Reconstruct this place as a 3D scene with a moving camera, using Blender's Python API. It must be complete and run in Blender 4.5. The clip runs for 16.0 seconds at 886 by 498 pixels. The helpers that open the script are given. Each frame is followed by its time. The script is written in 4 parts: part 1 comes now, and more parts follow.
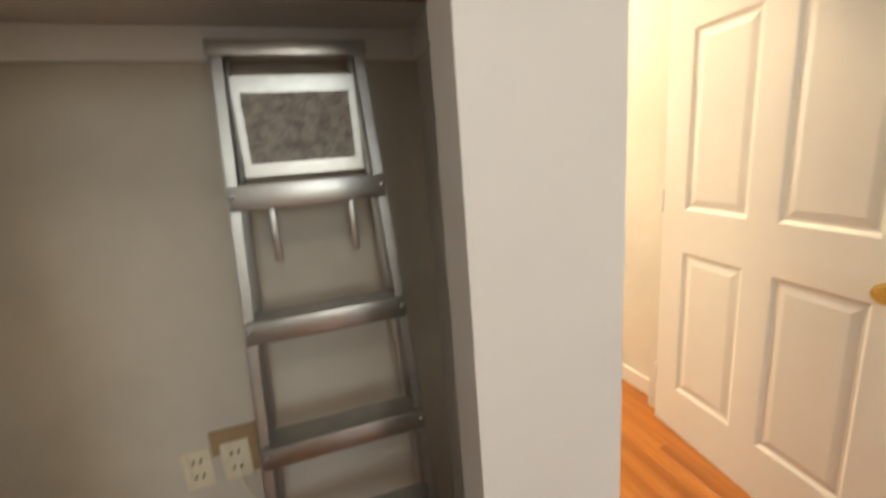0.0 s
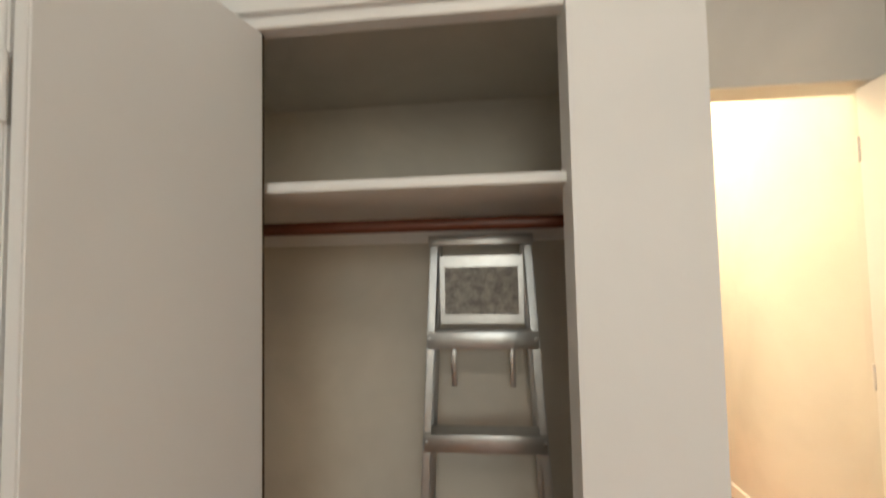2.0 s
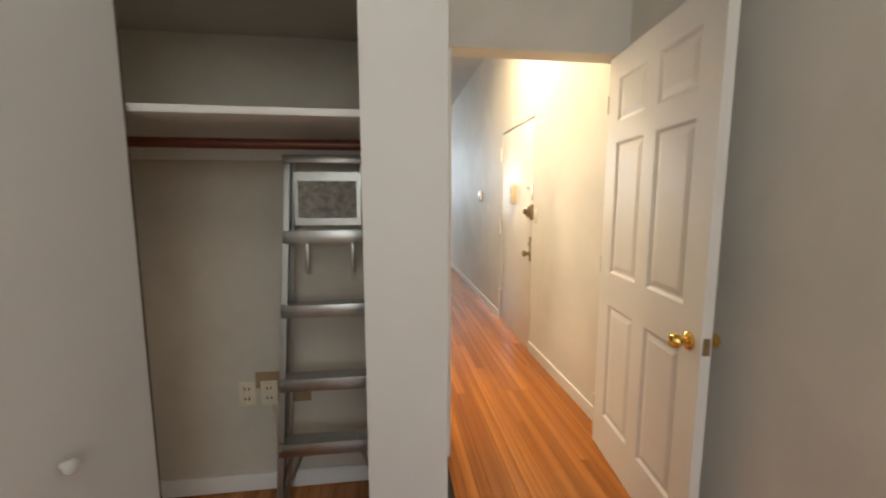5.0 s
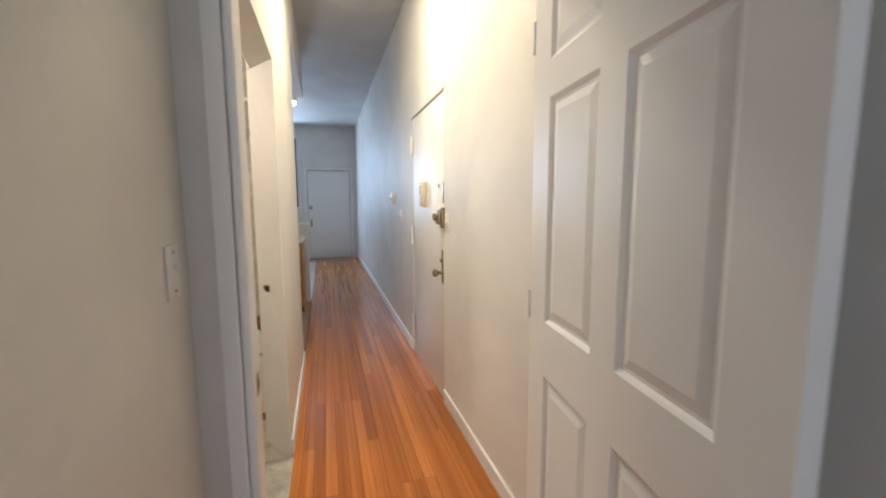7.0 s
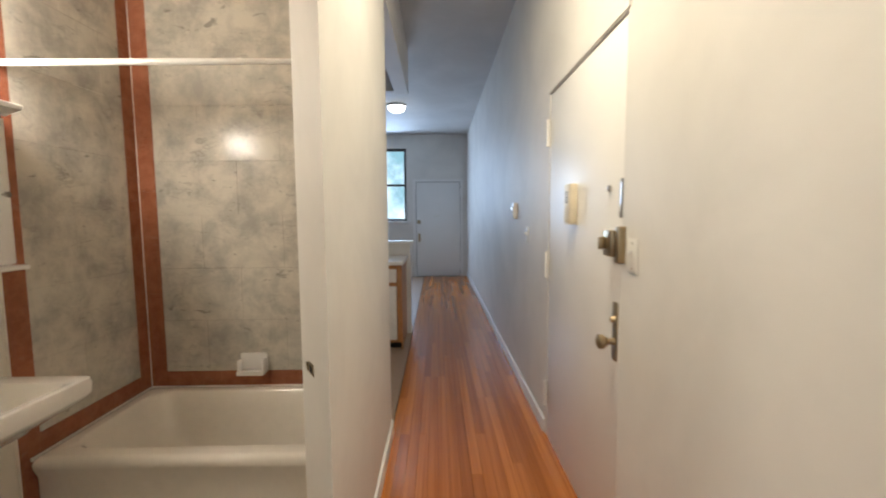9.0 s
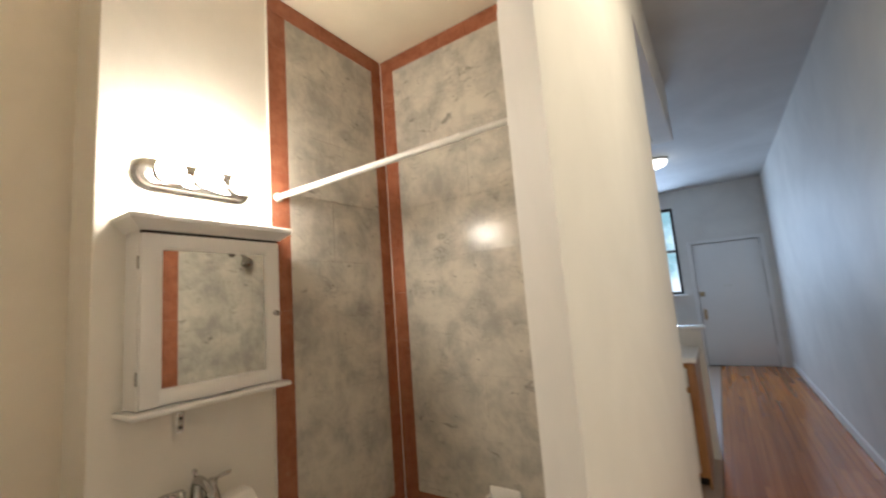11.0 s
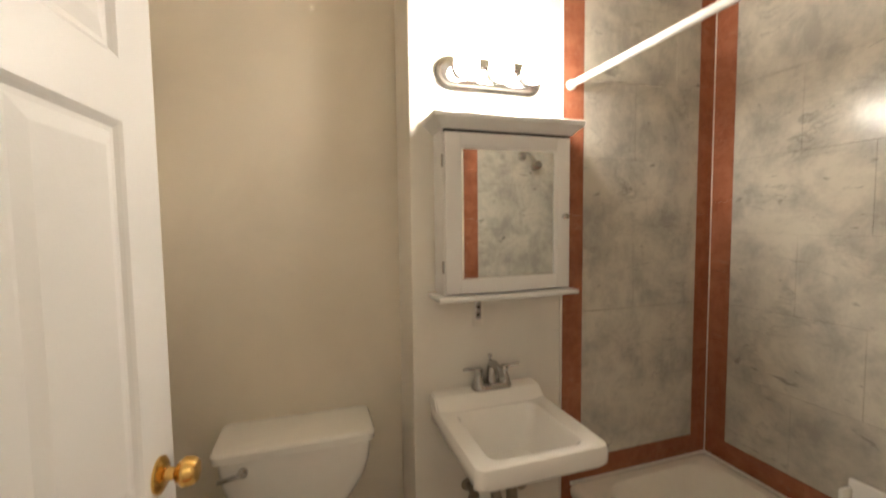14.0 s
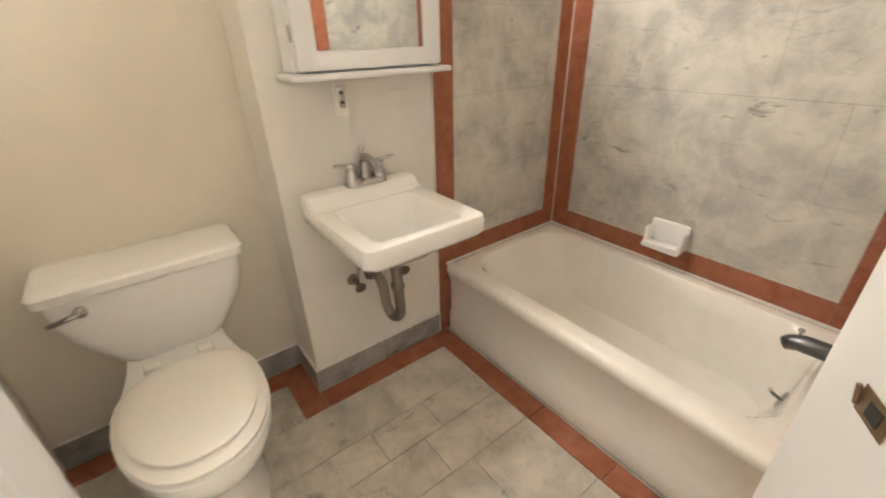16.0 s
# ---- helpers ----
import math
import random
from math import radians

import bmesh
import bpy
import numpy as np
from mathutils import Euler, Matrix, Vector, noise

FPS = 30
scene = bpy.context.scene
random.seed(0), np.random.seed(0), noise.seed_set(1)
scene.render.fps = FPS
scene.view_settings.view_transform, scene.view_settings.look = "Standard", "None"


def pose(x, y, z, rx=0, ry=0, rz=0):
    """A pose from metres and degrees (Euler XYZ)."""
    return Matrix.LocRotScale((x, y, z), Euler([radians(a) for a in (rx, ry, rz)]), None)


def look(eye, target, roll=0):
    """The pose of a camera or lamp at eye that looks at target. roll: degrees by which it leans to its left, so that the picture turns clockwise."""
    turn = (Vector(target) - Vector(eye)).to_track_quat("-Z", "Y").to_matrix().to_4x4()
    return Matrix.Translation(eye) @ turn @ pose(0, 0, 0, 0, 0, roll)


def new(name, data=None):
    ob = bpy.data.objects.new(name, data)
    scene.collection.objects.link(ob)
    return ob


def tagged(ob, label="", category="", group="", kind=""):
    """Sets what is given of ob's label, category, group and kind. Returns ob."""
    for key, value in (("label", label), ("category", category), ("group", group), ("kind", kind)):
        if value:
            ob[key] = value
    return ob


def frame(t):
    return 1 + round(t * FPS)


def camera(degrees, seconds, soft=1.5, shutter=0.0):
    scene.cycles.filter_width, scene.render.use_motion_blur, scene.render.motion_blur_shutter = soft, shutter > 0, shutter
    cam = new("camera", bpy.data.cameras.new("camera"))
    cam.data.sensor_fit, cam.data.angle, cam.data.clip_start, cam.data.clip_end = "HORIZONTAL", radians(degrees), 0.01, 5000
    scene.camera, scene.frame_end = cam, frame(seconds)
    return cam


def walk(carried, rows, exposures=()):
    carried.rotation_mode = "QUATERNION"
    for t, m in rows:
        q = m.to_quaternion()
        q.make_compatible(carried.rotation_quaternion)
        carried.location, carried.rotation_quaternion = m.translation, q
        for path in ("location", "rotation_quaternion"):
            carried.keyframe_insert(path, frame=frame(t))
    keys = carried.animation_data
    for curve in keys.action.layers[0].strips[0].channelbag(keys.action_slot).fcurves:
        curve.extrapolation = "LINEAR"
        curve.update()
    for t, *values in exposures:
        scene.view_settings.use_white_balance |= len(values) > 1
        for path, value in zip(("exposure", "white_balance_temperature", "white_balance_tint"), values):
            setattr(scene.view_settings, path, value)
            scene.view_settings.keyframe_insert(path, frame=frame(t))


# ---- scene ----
cam = camera(94.7, 16.0, soft=1.9, shutter=0.4)
PATH = [
    (0, (0.895, 0.958, 1.27), (1.483, 2.818, 0.825), -4.6),
    (0.5, (0.836, 0.944, 1.205), (1.079, 2.79, 0.474), -4.0),
    (1.0, (0.79, 0.875, 1.244), (0.768, 2.735, 0.509), -4.8),
    (1.5, (0.847, 0.758, 1.32), (0.647, 2.714, 0.957), -2.7),
    (2, (0.912, 0.668, 1.436), (0.715, 2.656, 1.53), -1.2),
    (2.5, (0.907, 0.606, 1.505), (0.771, 2.554, 1.938), 0.2),
    (3, (0.87, 0.504, 1.54), (0.815, 2.417, 2.118), 0.1),
    (3.5, (0.873, 0.439, 1.52), (0.923, 2.387, 1.968), -0.4),
    (4, (0.956, 0.357, 1.436), (1.034, 2.351, 1.579), 0.5),
    (4.5, (1.057, 0.248, 1.392), (1.17, 2.242, 1.279), 0.4),
    (5, (1.149, 0.243, 1.37), (1.414, 2.209, 1.12), 0.0),
    (5.2, (1.179, 0.284, 1.366), (1.529, 2.234, 1.089), 0.0),
    (7.3, (1.67, 1.286, 1.348), (2.22, 3.196, 1.121), -0.2),
    (7.5, (1.669, 1.409, 1.351), (2.214, 3.32, 1.125), -0.0),
    (8, (1.707, 1.674, 1.352), (2.157, 3.612, 1.15), -0.3),
    (8.2, (1.726, 1.777, 1.353), (2.119, 3.727, 1.148), -0.2),
    (10.3, (1.701, 2.665, 1.358), (0.95, 4.518, 1.407), -3.3),
    (10.5, (1.669, 2.695, 1.38), (0.816, 4.501, 1.477), -3.9),
    (11, (1.591, 2.749, 1.438), (0.495, 4.403, 1.692), -4.4),
    (11.5, (1.489, 2.802, 1.486), (0.217, 4.257, 2.002), -5.2),
    (12, (1.421, 2.82, 1.544), (0.033, 4.047, 2.297), -5.2),
    (12.5, (1.379, 2.82, 1.544), (-0.213, 3.759, 2.309), -2.8),
    (13, (1.373, 2.825, 1.52), (-0.403, 3.566, 2.063), -1.0),
    (13.5, (1.401, 2.845, 1.477), (-0.484, 3.48, 1.674), -0.7),
    (14, (1.405, 2.852, 1.425), (-0.495, 3.463, 1.298), -0.7),
    (14.5, (1.408, 2.872, 1.393), (-0.449, 3.447, 0.927), -0.6),
    (15, (1.411, 2.867, 1.343), (-0.355, 3.483, 0.635), -0.7),
    (15.5, (1.39, 2.862, 1.298), (-0.225, 3.642, 0.414), -0.9),
    (16, (1.307, 2.855, 1.261), (-0.114, 3.92, 0.341), -1.5),
]
EXPOSURE = [(0, 0.85, 8000, 10), (1, 1.12, 7500, 10), (1.5, 1.1, 7600, 10), (2, 0.75, 8000, 10), (3, 0.35, 7800, 10), (5, 0.2, 7600, 10), (7.5, -0.15, 5800, 10), (8.2, -0.25, 5950, 10), (10.3, -0.25, 5800, 10), (11.5, -0.4, 6000, 10), (13, -0.65, 6100, 10), (14, -0.28, 5900, 10), (14.5, 0.05, 5500, 10), (15, 0.4, 5400, 10), (15.5, 0.5, 5400, 10), (16, 0.65, 5400, 10)]
walk(cam, [(t, look(eye, target, roll)) for t, eye, target, roll in PATH], EXPOSURE)

# ---- world and lights ----
world = bpy.data.worlds.new("world")
scene.world = world
world.use_nodes = True
wn = world.node_tree.nodes
sky = wn.new("ShaderNodeTexSky")
sky.sky_type, sky.sun_disc, sky.sun_elevation, sky.sun_rotation = "NISHITA", False, radians(35), radians(200)
world.node_tree.links.new(sky.outputs[0], wn["Background"].inputs[0])
wn["Background"].inputs[1].default_value = 0.12


def lamp(name, kind, place, power, colour, size, target=None, size_y=None):
    data = bpy.data.lights.new(name, kind)
    data.energy, data.color = power, colour
    if kind == "POINT":
        data.shadow_soft_size = size
    else:
        data.shape, data.size, data.size_y = "RECTANGLE", size, size_y or size
    ob = new(name, data)
    ob.matrix_world = look(place, target) if target else Matrix.Translation(place)
    return ob


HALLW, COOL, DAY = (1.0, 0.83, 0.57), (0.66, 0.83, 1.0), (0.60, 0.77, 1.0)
lamp("bedroom_lamp", "POINT", (1.05, -0.85, 3.05), 19, (0.95, 0.97, 1.0), 0.16)
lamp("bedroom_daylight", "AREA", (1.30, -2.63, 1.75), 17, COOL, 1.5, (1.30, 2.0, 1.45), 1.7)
lamp("hall_lamp", "AREA", (1.88, 3.50, 3.00), 40, HALLW, 0.30, (1.88, 3.52, 0.0))
lamp("window_daylight", "AREA", (0.45, 11.10, 2.02), 85, DAY, 1.1, (0.45, 5.0, 1.2), 1.5)

# ---- materials ----


def material(name):
    m = bpy.data.materials.new(name)
    m.use_nodes = True
    return m, m.node_tree.nodes, m.node_tree.links, m.node_tree.nodes["Principled BSDF"]


def ramp(nodes, links, source, stops):
    r = nodes.new("ShaderNodeValToRGB")
    links.new(source, r.inputs[0])
    e = r.color_ramp.elements
    while len(e) < len(stops):
        e.new(0.5)
    for el, (p, c) in zip(e, stops):
        el.position, el.color = p, (*c, 1)
    return r.outputs[0]


def coords(nodes, links, scale=(1, 1, 1), shift=False):
    tc, mp = nodes.new("ShaderNodeTexCoord"), nodes.new("ShaderNodeMapping")
    mp.inputs["Scale"].default_value = scale
    links.new(tc.outputs["Object"], mp.inputs[0])
    if shift:
        info, mul = nodes.new("ShaderNodeObjectInfo"), nodes.new("ShaderNodeMath")
        mul.operation = "MULTIPLY"
        mul.inputs[1].default_value = 37.0
        links.new(info.outputs["Random"], mul.inputs[0])
        links.new(mul.outputs[0], mp.inputs["Location"])
    return mp.outputs[0]


def placed(nodes, links, scale=(1, 1, 1), turn=(0, 0, 0)):
    """Coordinates of the place itself, so that a pattern runs on across joints."""
    geo, mp = nodes.new("ShaderNodeNewGeometry"), nodes.new("ShaderNodeMapping")
    mp.inputs["Scale"].default_value, mp.inputs["Rotation"].default_value = scale, turn
    links.new(geo.outputs["Position"], mp.inputs[0])
    return mp.outputs[0]


def noisy(nodes, links, vec, scale, detail=6, rough=0.6, distort=0.0):
    n = nodes.new("ShaderNodeTexNoise")
    n.inputs["Scale"].default_value, n.inputs["Detail"].default_value = scale, detail
    n.inputs["Roughness"].default_value, n.inputs["Distortion"].default_value = rough, distort
    links.new(vec, n.inputs[0])
    return n.outputs[0]


def mixed(nodes, links, a, b, fac, mode="MIX"):
    m = nodes.new("ShaderNodeMix")
    m.data_type, m.blend_type = "RGBA", mode
    for sock, v in ((m.inputs[0], fac), (m.inputs[6], a), (m.inputs[7], b)):
        if isinstance(v, (int, float)):
            sock.default_value = v
        elif isinstance(v, tuple):
            sock.default_value = (*v, 1)
        else:
            links.new(v, sock)
    return m.outputs[2]


def bumped(nodes, links, bsdf, height, strength, distance=0.002):
    b = nodes.new("ShaderNodeBump")
    b.inputs["Strength"].default_value, b.inputs["Distance"].default_value = strength, distance
    links.new(height, b.inputs["Height"])
    links.new(b.outputs[0], bsdf.inputs["Normal"])


def painted(name, colour, rough=0.5, bump=0.25, patch=0.06, lumps=0.5):
    """Rolled wall paint or brushed gloss paint: roller grain, patchy tone and old lumps under it."""
    m, n, l, b = material(name)
    v = coords(n, l)
    big = noisy(n, l, v, 1.7, 4, 0.6, 0.4)
    dark = tuple(c * (1 - patch * 2) for c in colour)
    l.new(ramp(n, l, big, [(0.3, dark), (0.62, colour)]), b.inputs["Base Color"])
    b.inputs["Roughness"].default_value = rough
    fine, slow = noisy(n, l, v, 190, 3), noisy(n, l, v, 7, 3, 0.5)
    h = n.new("ShaderNodeMath")
    h.operation = "MULTIPLY_ADD"
    h.inputs[1].default_value = 4 * lumps
    l.new(slow, h.inputs[0]), l.new(fine, h.inputs[2])
    bumped(n, l, b, h.outputs[0], bump, 0.0015)
    return m


def plain(name, colour, rough=0.4, metal=0.0, coat=0.0, grain=0.0, dirt=0.12):
    m, n, l, b = material(name)
    b.inputs["Metallic"].default_value, b.inputs["Coat Weight"].default_value = metal, coat
    v = coords(n, l)
    tone = noisy(n, l, v, 22, 5)
    l.new(ramp(n, l, tone, [(0.3, tuple(c * (1 - dirt) for c in colour)), (0.65, colour)]), b.inputs["Base Color"])
    r = n.new("ShaderNodeMapRange")
    r.inputs["To Min"].default_value, r.inputs["To Max"].default_value = max(0.02, rough - dirt * 0.5), rough + dirt * 0.6
    l.new(noisy(n, l, v, 60, 4), r.inputs[0])
    l.new(r.outputs[0], b.inputs["Roughness"])
    if grain:
        bumped(n, l, b, noisy(n, l, v, 130, 4), grain, 0.001)
    return m


def marbled(name, light, grey, vein, scale=1.0, rough=0.20):
    m, n, l, b = material(name)
    v = placed(n, l)
    cloud = ramp(n, l, noisy(n, l, v, 5.5 * scale, 10, 0.68, 0.25), [(0.36, grey), (0.60, light)])
    flat = placed(n, l, (1.0, 1.0, 2.3), (0.55, 0.55, 0.0))
    band = noisy(n, l, flat, 2.9 * scale, 12, 0.62, 0.4)
    line = ramp(n, l, band, [(0.475, (0, 0, 0)), (0.5, (1, 1, 1)), (0.525, (0, 0, 0))])
    where = ramp(n, l, noisy(n, l, v, 4.5, 3), [(0.50, (0, 0, 0)), (0.72, (0.55, 0.55, 0.55))])
    gate = mixed(n, l, line, where, 1.0, "MULTIPLY")
    spot = ramp(n, l, noisy(n, l, flat, 9.5, 6, 0.6, 0.6), [(0.63, (0, 0, 0)), (0.70, (0.58, 0.58, 0.58))])
    col = mixed(n, l, cloud, vein, gate)
    col = mixed(n, l, col, tuple(c * 0.8 for c in vein), spot)
    info = n.new("ShaderNodeObjectInfo")
    tone = ramp(n, l, info.outputs["Random"], [(0.0, (0.95, 0.95, 0.945)), (1.0, (1.0, 1.0, 1.0))])
    l.new(mixed(n, l, col, tone, 1.0, "MULTIPLY"), b.inputs["Base Color"])
    b.inputs["Roughness"].default_value, b.inputs["Specular IOR Level"].default_value = rough, 0.22
    bumped(n, l, b, noisy(n, l, v, 9, 3), 0.10, 0.002)
    return m


def timber(name, tones, rough=0.17, along=(14, 0.13, 14)):
    """Varnished strip wood; each strip takes its own tone."""
    m, n, l, b = material(name)
    v = coords(n, l, along, shift=True)
    grain = noisy(n, l, v, 3.0, 2, 0.5, 0.3)
    fine = noisy(n, l, v, 13.0, 2, 0.5)
    info, geo = n.new("ShaderNodeObjectInfo"), n.new("ShaderNodeNewGeometry")
    add = n.new("ShaderNodeMath")
    add.operation = "ADD"
    l.new(info.outputs["Random"], add.inputs[0]), l.new(geo.outputs["Random Per Island"], add.inputs[1])
    fr = n.new("ShaderNodeMath")
    fr.operation = "FRACT"
    l.new(add.outputs[0], fr.inputs[0])
    base = ramp(n, l, fr.outputs[0], [(0.0, tones[0]), (0.5, tones[1]), (1.0, tones[2])])
    dark = ramp(n, l, grain, [(0.30, (0.62, 0.54, 0.46)), (0.62, (1.0, 1.0, 1.0))])
    pores = ramp(n, l, fine, [(0.30, (0.78, 0.74, 0.70)), (0.5, (1.0, 1.0, 1.0))])
    l.new(mixed(n, l, mixed(n, l, base, dark, 0.8, "MULTIPLY"), pores, 0.8, "MULTIPLY"), b.inputs["Base Color"])
    r = n.new("ShaderNodeMapRange")
    r.inputs["To Min"].default_value, r.inputs["To Max"].default_value = rough, rough + 0.06
    b.inputs["Specular IOR Level"].default_value = 0.5
    l.new(grain, r.inputs[0])
    l.new(r.outputs[0], b.inputs["Roughness"])
    bumped(n, l, b, grain, 0.05, 0.0004)
    return m


WALL = painted("wall_paint_white", (0.74, 0.72, 0.68), 0.55, 0.22)
BATHWALL = painted("bath_wall_cream", (0.79, 0.72, 0.60), 0.40, 0.22)
CHASE = painted("bath_wall_white", (0.80, 0.76, 0.68), 0.36, 0.22)
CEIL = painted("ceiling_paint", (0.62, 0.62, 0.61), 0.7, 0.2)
BATHCEIL = painted("bath_ceiling_cream", (0.80, 0.72, 0.56), 0.6, 0.2)
# beige, with some of the closet's dimness put into the base colour
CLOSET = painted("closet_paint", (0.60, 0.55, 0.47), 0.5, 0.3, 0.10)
TRIM = painted("trim_gloss_white", (0.80, 0.79, 0.77), 0.42, 0.20, 0.03, 0.8)
DOOR = painted("door_semi_gloss_white", (0.80, 0.79, 0.77), 0.40, 0.16, 0.02, 0.6)
WOOD = timber("oak_strip", [(0.36, 0.120, 0.023), (0.46, 0.160, 0.031), (0.57, 0.210, 0.045)])
REDWOOD = timber("stained_rod_wood", [(0.14, 0.035, 0.015), (0.15, 0.038, 0.016), (0.16, 0.04, 0.017)], 0.35, (1.2, 14, 14))
CABWOOD = timber("cabinet_oak", [(0.42, 0.20, 0.07), (0.45, 0.22, 0.08), (0.48, 0.24, 0.09)], 0.35, (14, 14, 1.2))
MARBLE = marbled("wall_marble", (0.62, 0.58, 0.50), (0.39, 0.37, 0.33), (0.17, 0.16, 0.14))
FLOORMARBLE = marbled("floor_marble", (0.62, 0.56, 0.47), (0.42, 0.38, 0.32), (0.24, 0.20, 0.16), 1.4, 0.30)
BASEMARBLE = marbled("skirting_marble", (0.42, 0.40, 0.36), (0.24, 0.23, 0.21), (0.10, 0.10, 0.09), 1.5)
TERRA = marbled("terracotta_marble", (0.37, 0.145, 0.080), (0.27, 0.095, 0.050), (0.45, 0.23, 0.15), 2.4, 0.22)
GROUT = plain("grout", (0.58, 0.53, 0.45), 0.8, grain=0.3)
CAULK = plain("white_caulk", (0.82, 0.79, 0.72), 0.5)
CHINA = plain("white_porcelain", (0.86, 0.84, 0.80), 0.12, coat=0.6, dirt=0.02)
ENAMEL = plain("tub_enamel", (0.86, 0.82, 0.74), 0.14, coat=0.5, dirt=0.04)
SEATMAT = plain("toilet_seat_plastic", (0.86, 0.82, 0.75), 0.25, dirt=0.02)
CHROME = plain("worn_chrome", (0.55, 0.54, 0.52), 0.16, 1.0)
DARKCHROME = plain("dulled_chrome", (0.15, 0.15, 0.155), 0.30, 1.0, grain=0.1)
TARNISH = plain("tarnished_pipe", (0.30, 0.27, 0.22), 0.32, 1.0, grain=0.4)
BRASS = plain("polished_brass", (0.80, 0.52, 0.16), 0.16, 1.0)
OLDBRASS = plain("old_brass", (0.42, 0.33, 0.20), 0.34, 1.0, grain=0.2)
ALU = plain("worn_aluminium", (0.50, 0.50, 0.49), 0.33, 1.0, grain=0.25)
ALUDULL = plain("dull_aluminium_tread", (0.40, 0.38, 0.35), 0.42, 1.0, grain=0.5)
RAWEDGE = plain("raw_door_edge", (0.10, 0.065, 0.035), 0.7, grain=0.3)
BLACK = plain("black_paint", (0.02, 0.02, 0.022), 0.35)
DARKGAP = plain("dark_gap", (0.03, 0.028, 0.025), 0.8)
IVORY = plain("ivory_plastic", (0.74, 0.66, 0.50), 0.4)
WHITEP = plain("white_plastic", (0.80, 0.79, 0.75), 0.35)
TAN = plain("tan_patch_board", (0.36, 0.24, 0.13), 0.8, grain=0.4)
STICKER = marbled("worn_grey_label", (0.50, 0.47, 0.42), (0.26, 0.24, 0.22), (0.14, 0.09, 0.06), 6.0, 0.5)
VINYL = plain("kitchen_vinyl", (0.34, 0.24, 0.17), 0.5, grain=0.1)
LAMINATE = plain("white_laminate", (0.78, 0.76, 0.72), 0.3)

MIRROR, _n, _l, _b = material("mirror_glass")
_b.inputs["Base Color"].default_value = (0.86, 0.88, 0.86, 1)
_b.inputs["Metallic"].default_value, _b.inputs["Roughness"].default_value = 1.0, 0.02
GLASS, _n, _l, _b = material("window_glass")
_b.inputs["Transmission Weight"].default_value, _b.inputs["Roughness"].default_value = 1.0, 0.0
BULB, _n, _l, _b = material("lit_bulb")
_b.inputs["Emission Color"].default_value, _b.inputs["Emission Strength"].default_value = (1.0, 0.85, 0.66, 1), 225.0
DOME, _n, _l, _b = material("lit_dome")
_b.inputs["Emission Color"].default_value, _b.inputs["Emission Strength"].default_value = (1.0, 0.92, 0.78, 1), 9.0
SKYGLOW, _n, _l, _b = material("outdoor_haze")
_v = coords(_n, _l)
_b.inputs["Base Color"].default_value = (0, 0, 0, 1)
_l.new(ramp(_n, _l, noisy(_n, _l, _v, 0.55, 6), [(0.38, (0.25, 0.45, 0.50)), (0.50, (0.72, 0.88, 0.95)), (0.62, (1.0, 1.0, 1.0))]), _b.inputs["Emission Color"])
_b.inputs["Emission Strength"].default_value = 2.2

# ---- mesh helpers ----


def box(bm, x0, x1, y0, y1, z0, z1, bevel=0.0, seg=2):
    made = bmesh.ops.create_cube(bm, size=1.0, matrix=Matrix.LocRotScale(((x0 + x1) / 2, (y0 + y1) / 2, (z0 + z1) / 2), None, (x1 - x0, y1 - y0, z1 - z0)))
    if bevel:
        edges = {e for v in made["verts"] for e in v.link_edges}
        bmesh.ops.bevel(bm, geom=list(edges), offset=bevel, segments=seg, affect="EDGES", profile=0.5)
    return bm


def boxes(*rows, bevel=0.0):
    bm = bmesh.new()
    for r in rows:
        box(bm, *r, bevel=bevel)
    return bm


def loft(bm, rings, cap_start=True, cap_end=True):
    """Skins a row of rings that have the same number of points."""
    made = [[bm.verts.new(p) for p in ring] for ring in rings]
    n = len(made[0])
    for a, b in zip(made, made[1:]):
        for i in range(n):
            bm.faces.new((a[i], a[(i + 1) % n], b[(i + 1) % n], b[i]))
    if cap_start:
        bm.faces.new(made[0][::-1])
    if cap_end:
        bm.faces.new(made[-1])
    bmesh.ops.recalc_face_normals(bm, faces=bm.faces)
    return bm


def rrect(cx, cy, hx, hy, r, z, seg=6):
    """A rounded rectangle lying flat at height z."""
    r = min(r, hx * 0.999, hy * 0.999)
    pts = []
    for sx, sy, a0 in ((1, 1, 0), (-1, 1, 90), (-1, -1, 180), (1, -1, 270)):
        for k in range(seg + 1):
            a = radians(a0 + 90 * k / seg)
            pts.append((cx + sx * (hx - r) + r * math.cos(a), cy + sy * (hy - r) + r * math.sin(a), z))
    return pts


